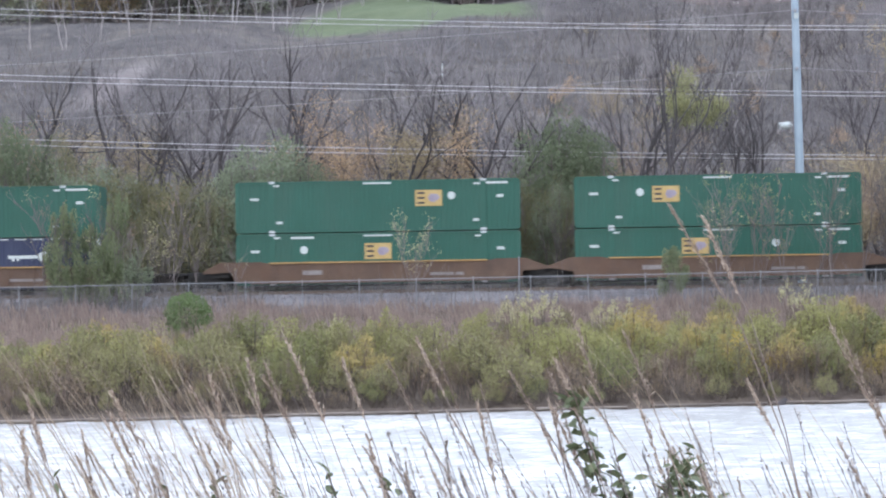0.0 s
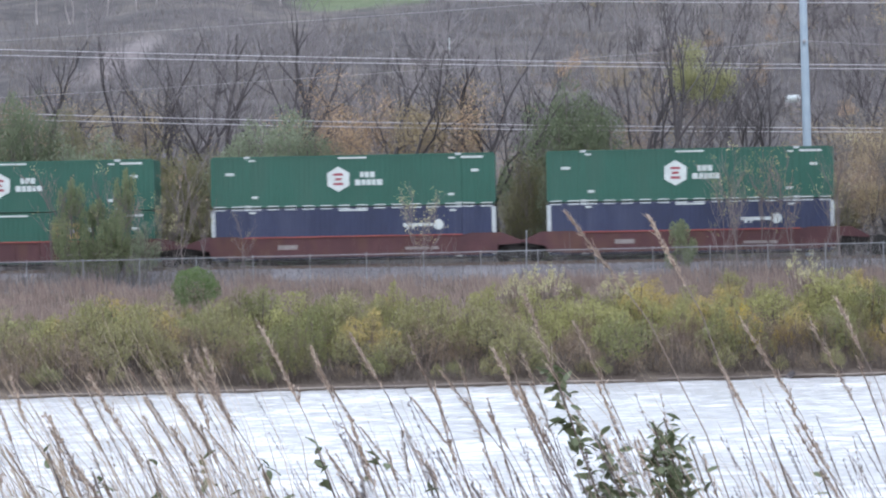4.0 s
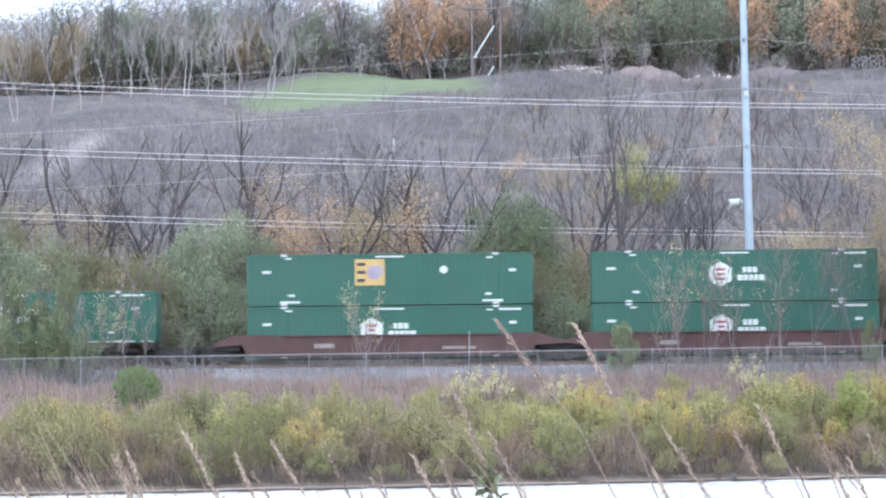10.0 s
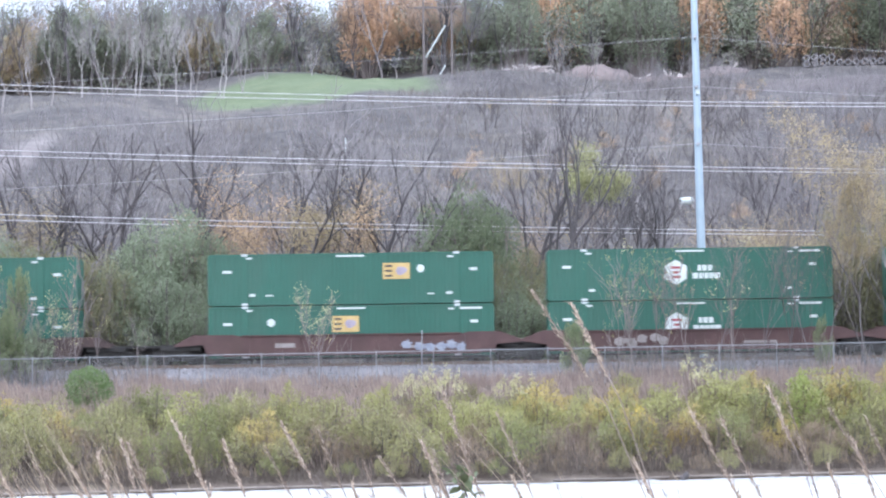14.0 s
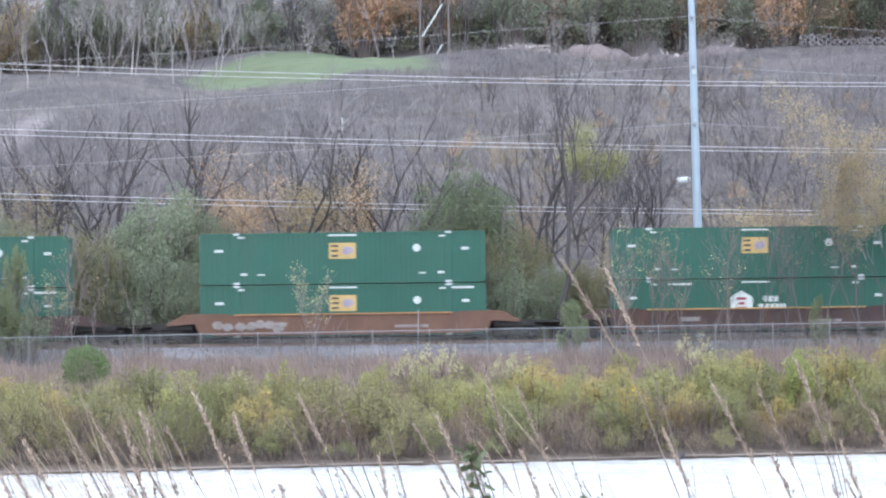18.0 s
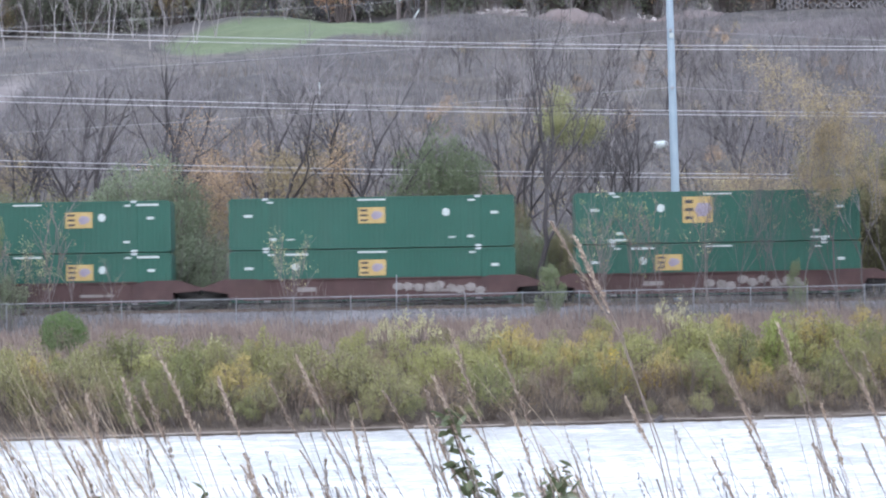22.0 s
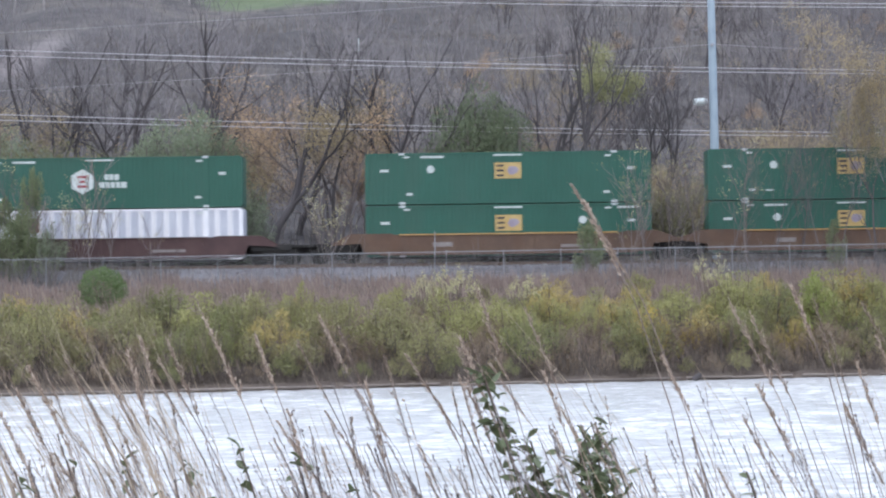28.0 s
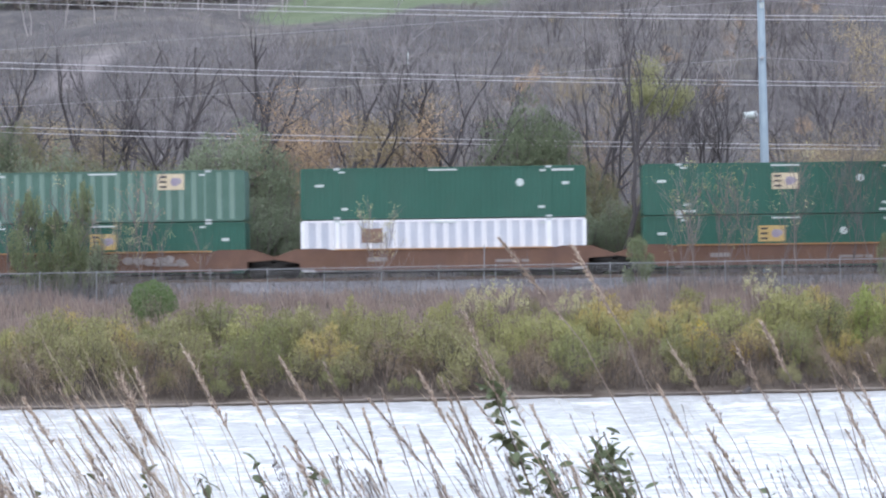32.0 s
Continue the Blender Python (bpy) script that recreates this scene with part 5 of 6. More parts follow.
    for k in range(96):
        d = rng.uniform(384, 408)
        b = rng.uniform(-215, 215) if k < 56 else rng.uniform(-140, 10)
        plant_tree("leafless_tree", rng.choice(bare), "bare grey tree on the crest of the hill", "tree", "bare trees on the crest", at(b, d), d, crest_height(b) / 13 * rng.uniform(0.8, 1.08), rng.uniform(0, 360))
    for k in range(40):
        d = rng.uniform(378, 384)
        b = rng.uniform(-215, 20) if k < 30 else rng.uniform(20, 215)
        plant_tree("leafless_tree", rng.choice(slim + bare[:3]), "bare grey tree on the crest of the hill", "tree", "bare trees on the crest", at(b, d), d, crest_height(b) / 13 * (rng.uniform(0.85, 1.2) if k < 30 else rng.uniform(0.5, 0.8)), rng.uniform(0, 360))
    # the woods behind, in haze-paled colours: patches of leaves, and leafless twigs
    patches = {"far": Shape(), "fargreen": Shape(), "farrust": Shape()}
    for _ in range(3400):
        d = rng.uniform(388, 410)
        b = rng.uniform(-235, 235)
        x = at(b, d)
        tone = noise.noise((b * 0.045, d * 0.05, 3.3)) + rng.gauss(0, 0.12)
        far = patches["fargreen" if tone > 0.05 else "farrust" if tone < -0.28 else "far"]
        top = crest_height(b) * rng.random() * 0.85
        c = Vector((x, d, land(x, d) + top))
        for _ in range(14):
            p = c + Vector((rng.gauss(0, 0.9), rng.gauss(0, 0.9), rng.gauss(0, 0.7)))
            w = Vector((rng.gauss(0, 1), rng.gauss(0, 1), rng.gauss(0, 0.8))).normalized()
            far.blade(p, w, w.orthogonal().normalized(), rng.uniform(0.3, 0.6), rng.uniform(0.2, 0.4))
    for _ in range(2600):
        d = rng.uniform(382, 404)
        x = at(rng.uniform(-235, 235), d)
        tone = noise.noise((x * 0.07, d * 0.09, 9.1)) + rng.gauss(0, 0.08)
        far = patches["fargreen" if tone > 0.12 else "farrust" if tone < -0.25 else "far"]
        c = Vector((x, d, land(x, d) + 9.5 * rng.random() ** 1.2))
        for _ in range(24):
            v = Vector((rng.gauss(0, 1), rng.gauss(0, 1), rng.gauss(0, 1))).normalized()
            w = (v + Vector((rng.gauss(0, 0.7), rng.gauss(0, 0.7), rng.gauss(0.3, 0.7)))).normalized()
            far.blade(c + v * rng.uniform(0.5, 1.15), w, w.orthogonal().normalized(), rng.uniform(0.25, 0.5), rng.uniform(0.18, 0.32))
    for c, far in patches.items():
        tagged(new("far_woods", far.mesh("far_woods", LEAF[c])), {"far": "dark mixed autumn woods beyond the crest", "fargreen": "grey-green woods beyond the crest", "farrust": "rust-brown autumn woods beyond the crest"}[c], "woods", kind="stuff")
    twigs = Shape()
    for k in range(70000):
        b = rng.uniform(-235, 235)
        d = rng.uniform(387 if b < 0 else 399, 414)
        x = at(b, d)
        h = crest_height(b) * rng.uniform(0.5, 1.0) * (0.88 + 0.4 * noise.noise((x * 0.15, d * 0.1, 2.0)))
        p = Vector((x, d, land(x, d) - 0.1))
        w = Vector((rng.gauss(0, 0.14), rng.gauss(0, 0.1), 1)).normalized()
        p = p + w * h * rng.uniform(0.05, 0.97)
        w = Vector((rng.gauss(0, 0.8), rng.gauss(0, 0.4), 0.7)).normalized()
        twigs.blade(p, w, Vector((0.8, 0, -0.6)), rng.uniform(0.6, 1.8), rng.uniform(0.06, 0.14))
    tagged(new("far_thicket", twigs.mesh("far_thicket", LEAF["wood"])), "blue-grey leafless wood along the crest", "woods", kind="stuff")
    # leafy trees lower down, behind and beside the train
    low = {c: [plume_meshes(300 + 9 * j + k, 8, 3.3, "sedge" if c == "olive" else c, 34, 420, 0.15, BARK) for k in range(3)] for j, c in enumerate(("willow", "olive", "pine"))}
    low.update({c: [tree_meshes(340 + 9 * j + k, 8, 0.12, BARK, BARK, LEAF["ochre" if c == "yellow" else c], 50, 0.09, 0.36, 0.75, levels=5, spread=0.55, stems=2, first=0.18) for k in range(2)] for j, c in enumerate(("yellow", "tan", "orange"))})
    shown = {"willow": "grey-green leafy willow behind the railway", "olive": "olive willow tree behind the railway", "pine": "dark green bushy tree behind the railway", "yellow": "yellow autumn tree behind the railway", "tan": "dull orange-tan autumn tree on the slope", "orange": "orange autumn tree on the slope"}
    for b, d, c, e, w in ((-103, 153, "willow", 66, 0.85), (-116, 153, "willow", 61, 0.85), (-91, 153, "willow", 57, 0.8), (-126, 151, "olive", 47, 0.8), (-83, 152, "willow", 38, 0.8), (-108, 150, "willow", 41, 0.9), (-95, 150, "willow", 36, 0.9),
                          (-158, 153, "olive", 56, 0.9), (-145, 152, "olive", 49, 0.8), (-137, 154, "olive", 53, 0.6), (-152, 150, "olive", 37, 0.8), (-172, 153, "willow", 60, 0.8), (-190, 153, "willow", 58, 0.8), (-200, 155, "pine", 74, 0.5), (-186, 158, "olive", 72, 0.5), (-212, 153, "pine", 74, 0.6),
                          (9, 157, "pine", 77, 0.75), (17, 158, "pine", 70, 0.7), (27, 156, "pine", 62, 0.75), (2, 153, "olive", 49, 0.7), (38, 154, "olive", 50, 0.7), (21, 151, "olive", 47, 0.8), (11, 151, "willow", 44, 0.8), (-6, 154, "olive", 47, 0.6), (31, 150, "willow", 36, 0.9), (46, 151, "willow", 33, 0.8), (55, 152, "olive", 34, 0.8),
                          (79, 153, "yellow", 43, 0.9), (66, 153, "olive", 33, 0.8), (91, 153, "olive", 34, 0.9), (110, 154, "olive", 36, 0.9), (124, 156, "tan", 46, 1.0),
                          (160, 152, "olive", 65, 0.7), (173, 152, "olive", 62, 0.7), (186, 153, "olive", 76, 0.7), (149, 151, "yellow", 56, 0.9), (200, 152, "olive", 72, 0.8), (140, 153, "tan", 50, 1.0), (213, 152, "olive", 74, 0.8),
                          (-88, 166, "tan", 72, 1.0), (-88, 164, "orange", 73, 0.9), (-41, 161, "yellow", 72, 0.9), (-46, 160, "orange", 75, 0.9), (-38, 165, "tan", 66, 0.9), (-32, 168, "tan", 55, 1.0), (40, 172, "tan", 60, 1.0), (34, 178, "yellow", 66, 0.8), (-170, 168, "yellow", 72, 1.0), (-196, 166, "tan", 76, 1.0), (112, 165, "tan", 52, 1.0), (128, 162, "yellow", 58, 1.0),
                          (30, 215, "yellow", 82, 0.9), (52, 232, "tan", 88, 0.8), (84, 225, "tan", 80, 0.9), (124, 262, "yellow", 96, 0.8), (138, 240, "tan", 88, 0.9), (18, 262, "tan", 92, 0.8), (-6, 236, "yellow", 80, 0.8), (150, 222, "yellow", 86, 0.9), (132, 318, "yellow", 112, 0.6)):
        k = to(b, d, e, 8)
        ob = plant_tree("leafy_tree", rng.choice(low[c]), shown[c], "tree", "leafy trees near the railway", at(b, d), d, k, rng.uniform(0, 360))
        if c in ("willow", "olive", "pine"):
            ob.scale = (w * max(0.8, k), w * max(0.8, k), k)
        else:
            ob.scale = (w * k, w * k, k)
    for k in range(32):
        d = rng.uniform(195, 300)
        b = rng.uniform(-10, 180)
        c = rng.choice(("tan", "tan", "yellow", "orange"))
        plant_tree("autumn_bush", rng.choice(low[c]), {"tan": "dull tan", "yellow": "dull yellow", "orange": "faded orange"}[c] + " autumn bush on the grey slope", "shrub", "autumn bushes on the slope", at(b, d), d, rng.uniform(0.22, 0.45), rng.uniform(0, 360))
    ochre = [tree_meshes(350 + j, 13, 0.06, BARK_MID, TWIG, LEAF["ochre"], 34 - 10 * j, 0.095, 0.27, 0.85, levels=6, spread=0.26, first=0.24, rise=0.22) for j in range(2)]
    lime = tree_meshes(356, 13, 0.13, BARK_DARK, BARK, LEAF["lemon"], 90, 0.12, 0.38, 1.0, levels=6, spread=0.2, first=0.3, rise=0.2, bare_below=0.78)
    for b, d, meshes, e, lab in ((169, 138.4, ochre[0], 102, "tall slender yellow-leaved tree beside the track"), (158, 139.0, ochre[0], 68, "slender yellow-leaved tree beside the track"), (180, 138.2, ochre[0], 74, "slender yellow-leaved tree beside the track"), (193, 138.4, ochre[1], 84, "tall slender yellow-leaved tree beside the track"), (73, 151.5, lime, 86, "slender yellow-green tree on the slope"), (206, 138.4, ochre[0], 86, "tall slender yellow-leaved tree beside the track")):
        plant_tree("slender_tree", meshes, lab, "tree", "slender trees", at(b, d), d, to(b, d, e, 13), rng.uniform(0, 360))
    # saplings between fence and track
    sap = [tree_meshes(400 + k, 4.6, 0.03, BARK, BARK, LEAF[c], 8, 0.08, 0.13, keep, deep=0, forked=False, spread=0.42, first=0.15, boughs=8, levels=2, forks=1 + k % 2) for k, (c, keep) in enumerate((("cream", 0.25), ("olive", 0.4), ("tan", 0.3), ("cream", 0.6)))]
    sap += [tree_meshes(430 + k, 10.0, 0.042, BARK_MID, BARK_MID, LEAF[c], 5, 0.11, 0.2, 0.4, deep=0, forked=False, spread=0.36, first=0.15, boughs=13, levels=2) for k, c in enumerate(("rust", "tan"))]
    for b, d, k, s in ((-142, 137.0, 2, 1.6), (-148, 137.6, 3, 1.0), (-158, 137.2, 2, 1.1), (-136, 138.0, 0, 1.0), (-47, 136.8, 3, 1.08), (-165, 137.4, 1, 1.1), (-174, 137.0, 0, 1.3), (-120, 137.4, 0, 0.75), (14, 148.5, 1, 1.1), (8, 148.6, 0, 0.95),
                       (72, 137.2, 1, 1.3), (77, 137.4, 0, 1.4), (88, 137.0, 1, 1.42), (101, 137.8, 2, 1.3), (112, 137.4, 4, 0.7), (120, 137.0, 0, 1.5), (130, 137.6, 4, 0.8), (140, 137.2, 4, 0.9), (150, 137.2, 5, 0.85), (172, 137.8, 5, 0.8), (192, 137.4, 4, 0.9), (-186, 137.4, 2, 1.4), (-198, 137.0, 0, 1.3)):
        plant_tree("sapling", sap[k], "thin sapling with a few yellowing leaves beside the fence", "sapling", "saplings beside the fence", at(b, d), d, s, rng.uniform(0, 360))
    mid = [plume_meshes(420 + k, 3.2, 1.1, c, 13, 300, 0.11, BARK) for k, c in enumerate(("young", "willow"))]
    for b, d, k, e, w in ((-166, 137, 0, 42, 0.8), (-172, 136.8, 0, 23, 0.85), (-159, 136.8, 1, 20, 0.9), (56, 137.0, 0, 17, 0.8), (154, 136.8, 0, 18, 0.5), (-188, 137, 0, 38, 1.0), (-178, 137.2, 0, 30, 1.0)):
        ob = plant_tree("young_tree", mid[k], "bushy young green tree beside the fence", "tree", "young trees beside the fence", at(b, d), d, 1.0, rng.uniform(0, 360))
        ob.scale = (w, w, to(b, d, e, 3.2))


def tuft_shrub(seed, height, wide, colour, stems=16, leaves=360, size=0.1, low=0.8):
    """An open shrub of thin stems with leaves or seed tufts near their tips."""
    rng = random.Random(seed)
    wood, foliage = Shape(), Shape()
    for k in range(stems):
        w, r = rng.uniform(0, 6.28), math.sqrt(rng.random()) * wide
        top = Vector((math.cos(w) * r, math.sin(w) * r, height * rng.uniform(0.6, 1.0)))
        base = Vector((top.x * 0.25, top.y * 0.25, -0.1))
        mid = base.lerp(top, 0.5) + Vector((top.x * 0.12, top.y * 0.12, 0.1 * height))
        wood.chain([(base, 0.02), (mid, 0.014), (top, 0.006)], 3)
        for _ in range(leaves // stems):
            p = mid.lerp(top, low * 2 - 1 + (2 - 2 * low) * rng.random()) + Vector((rng.gauss(0, 0.05), rng.gauss(0, 0.05), rng.gauss(0, 0.06)))
            d = Vector((rng.gauss(0, 0.6), rng.gauss(0, 0.6), rng.gauss(0.6, 0.5))).normalized()
            foliage.blade(p, d, d.orthogonal().normalized(), size * rng.uniform(0.6, 1.2), size * rng.uniform(0.35, 0.6))
    return [("woody_base", wood.mesh("woody_base", STEM)), ("foliage", foliage.mesh("foliage", LEAF[colour]))]


def ball_meshes(seed, wide, high):
    """A dense rounded bush: leaves thick towards an uneven rounded outline."""
    rng = random.Random(seed)
    wood, foliage = Shape(), Shape()
    for k in range(30):
        w = rng.uniform(0, 6.28)
        r = rng.uniform(0.2, 0.75) * wide
        wood.tube(Vector((0.2 * math.cos(w), 0.2 * math.sin(w), -0.2)), Vector((r * math.cos(w), r * math.sin(w), high * rng.uniform(0.7, 1.7))), 0.025, 0.008, 3)
    for _ in range(5200):
        v = Vector((rng.gauss(0, 1), rng.gauss(0, 1), rng.gauss(0, 1))).normalized()
        r = (1 - 0.5 * rng.random() ** 2.2) * (1 + 0.22 * noise.noise(v * 2.3 + Vector((3, 1, 2))))
        p = Vector((v.x * wide * r, v.y * wide * r, high + v.z * high * r))
        d = (v + Vector((rng.gauss(0, 0.6), rng.gauss(0, 0.6), rng.gauss(0.4, 0.5)))).normalized()
        foliage.blade(p, d, d.orthogonal().normalized(), rng.uniform(0.08, 0.17), rng.uniform(0.035, 0.06))
    return [("woody_base", wood.mesh("woody_base", STEM)), ("foliage", foliage.mesh("foliage", LEAF["fresh"]))]


def build_bank():
    rng = random.Random(23)
    kinds = {c: [plume_meshes(500 + 11 * j + k, 2.5, 1.15, c, 15, 115, 0.1, low=0.2) for k in range(3)] for j, c in enumerate(("lime", "olive", "green", "yellow"))}
    kinds["rust"] = [plume_meshes(560 + k, 2.2, 1.1, "rust", 14, 60, 0.09, low=0.2) for k in range(3)]
    kinds["gold"] = [plume_meshes(590, 1.7, 0.6, "gold", 9, 100, 0.1)]
    kinds["bright"] = [plume_meshes(596, 2.4, 0.7, "bright", 12, 150, 0.1)]
    kinds["cream"] = [tuft_shrub(592, 2.9, 0.8, "cream")]
    kinds["fresh"] = [ball_meshes(594, 1.3, 1.15)]
    word = {"lime": "lime-green willow shrub", "olive": "olive willow shrub", "green": "grey-green shrub", "yellow": "yellowing shrub", "rust": "rust-brown half-bare shrub", "gold": "golden-leaved shrub", "bright": "bright lime-green willow shrub", "cream": "shrub with cream fluffy seed tufts", "fresh": "rounded fresh green bush"}

    def put(c, x, y, s):
        ob = thing("shrub" if c != "fresh" else "round_bush", word[c] + " on the lake bank", "shrub", "shrubs on the lake bank", pose(x, y, land(x, y), 0, 0, rng.uniform(0, 360)))
        k = 1.0 if c == "fresh" else rng.uniform(0.9, 1.2)
        ob.scale = (s * k, s * k, s)
        for n, me in rng.choice(kinds[c]):
            part(n, me, None, ob)

    mixes = (("olive", "rust", "rust", "green", "olive", "rust"), ("olive", "lime", "green", "rust", "yellow", "rust", "olive"), ("lime", "olive", "green", "yellow", "lime", "lime", "rust"))
    for row, (off, s0, s1, step) in enumerate(((0.9, 0.3, 0.6, 1.3), (1.9, 0.75, 1.2, 1.45), (4.0, 0.8, 1.3, 1.6), (6.8, 0.75, 1.2, 1.7), (9.6, 0.6, 1.05, 1.8), (12.4, 0.45, 0.9, 2.0), (15.2, 0.35, 0.65, 2.4))):
        x = -27.0
        while x < 28:
            xx = x + rng.uniform(-0.6, 0.6)
            y = shore(xx) + off + rng.uniform(-0.8, 0.8)
            if y < 131:
                c = rng.choice(mixes[min(max(row - 1, 0), 2)])
                if row >= 3 and -17 < xx < -8:
                    c = rng.choice(("green", "olive", "lime"))
                put(c, xx, y, rng.uniform(s0, s1))
            x += step
    for b, y, c, s in ((-138.2, 127.0, "fresh", 0.9), (103.5, 124.0, "cream", 1.1), (106, 124.5, "cream", 0.9), (0, 120.5, "cream", 1.12), (5, 121, "cream", 1.0), (-7, 120.5, "cream", 1.0), (-12, 121, "cream", 0.9), (34, 121, "cream", 0.95), (28, 121, "cream", 0.9), (45, 121, "yellow", 1.0), (77, 115.2, "gold", 1.25), (80, 115.8, "gold", 1.35), (95, 115.4, "gold", 1.15), (112, 119, "lime", 1.3), (118, 119.5, "lime", 1.35), (128, 120, "yellow", 1.3), (40, 118, "yellow", 1.2), (146, 119.5, "bright", 1.45), (151, 120, "lime", 1.35), (158, 121, "yellow", 1.3), (166, 121, "lime", 1.3), (68, 118, "yellow", 1.1), (-60, 119, "lime", 1.05), (-78, 119, "cream", 0.8), (-150, 116, "lime", 1.0), (-172, 116, "yellow", 1.0), (-112, 117, "green", 1.1), (-120, 117.5, "green", 1.1)):
        put(c, at(b, y), y, s)
    # dry grass above the shrubs and along the fence, and thin growth under the shrubs
    s = Shape()
    for _ in range(38000):
        x = rng.uniform(-30, 30)
        y = rng.uniform(shore(x) + 9, 136.4) if rng.random() < 0.8 else rng.uniform(shore(x) + 1.5, shore(x) + 14)
        h = rng.uniform(0.4, 1.15) * (0.8 + 0.8 * noise.noise((x * 0.3, y * 0.3, 8)))
        d = Vector((rng.gauss(-0.1, 0.22), rng.gauss(0, 0.22), 1)).normalized()
        if 130.5 < y < 134.4:
            h *= 1.1
        elif y < shore(x) + 9:
            h *= 1.4
        s.blade(Vector((x, y, land(x, y) - 0.03)), d, d.orthogonal().normalized(), max(0.15, h), rng.uniform(0.03, 0.07))
    tagged(new("dry_grass", s.mesh("dry_grass", DRY)), "reddish-brown dry grass along the fence", "grass", kind="stuff")
    def brush(name, label, n, spot, h0, h1, width, colour="brush"):
        b = Shape()
        for _ in range(n):
            x, y = spot()
            h = rng.uniform(h0, h1) * (0.8 + 0.7 * noise.noise((x * 0.12, y * 0.12, 6)))
            p = Vector((x, y, land(x, y) - 0.05))
            for _ in range(2):
                d = Vector((rng.gauss(0, 0.3), rng.gauss(0, 0.3), 1)).normalized()
                b.blade(p, d, Vector((1, 0.3, 0)).normalized(), max(0.3, h), width)
                p = p + d * h * 0.45
        tagged(new(name, b.mesh(name, LEAF[colour])), label, "brush", kind="stuff")

    def on_slope():
        while True:
            d = rng.uniform(152, 366)
            x = at(rng.uniform(-215, 215), d)
            if x / d > 0.132 and d > 300:
                continue
            if ((x + 17) ** 2 / 400 + (d - 350) ** 2 / 700 > 1 and not (abs(x + 17) < 20 and 325 < d < 372)) and (x + 43) ** 2 / 16 + (d - 268) ** 2 / 500 > 1 and not (x < -8 and d > 275 and rng.random() < 0.8):
                return x, d

    def by_fence():
        while True:
            x = rng.uniform(-30, 30)
            if x > 9 or x < -15 or rng.random() < 0.12:
                return x, rng.uniform(134.6, 138.6)

    brush("hillside_brush", "grey leafless brush covering the hillside", 30000, on_slope, 0.25, 1.5, 0.05)
    brush("fence_brush", "dry grey-brown brush between fence and track", 1500, by_fence, 0.5, 1.9, 0.03)
    def at_shore():
        x = rng.uniform(-30, 30)
        return x, shore(x) + 0.6 + 6 * rng.random() ** 1.6

    brush("bank_brush", "dark brown twiggy brush at the water's edge", 5500, at_shore, 0.2, 0.9, 0.03, "thicket")
    # driftwood and sand line at the water's edge
    logs = thing("driftwood_line", "pale driftwood lying along the water's edge", "driftwood")
    x = -27.0
    while x < 27:
        ln = rng.uniform(1.2, 4.5)
        y = shore(x) - 0.12
        a, b = (x, y, 0.08 + rng.uniform(0, 0.05)), (x + ln, shore(x + ln) - 0.12, 0.09 + rng.uniform(0, 0.06))
        part("log", Shape().capped(a, b, rng.uniform(0.04, 0.08), rng.uniform(0.03, 0.06), 7), DRIFT, logs)
        x += ln * rng.uniform(0.8, 1.3)
    x = at(98, 110)
    part("stump", Shape().capped((x, shore(x) - 0.2, 0), (x + 0.3, shore(x) - 0.2, 0.3), 0.16, 0.1, 8), BARK_DARK, logs, "dark stump")


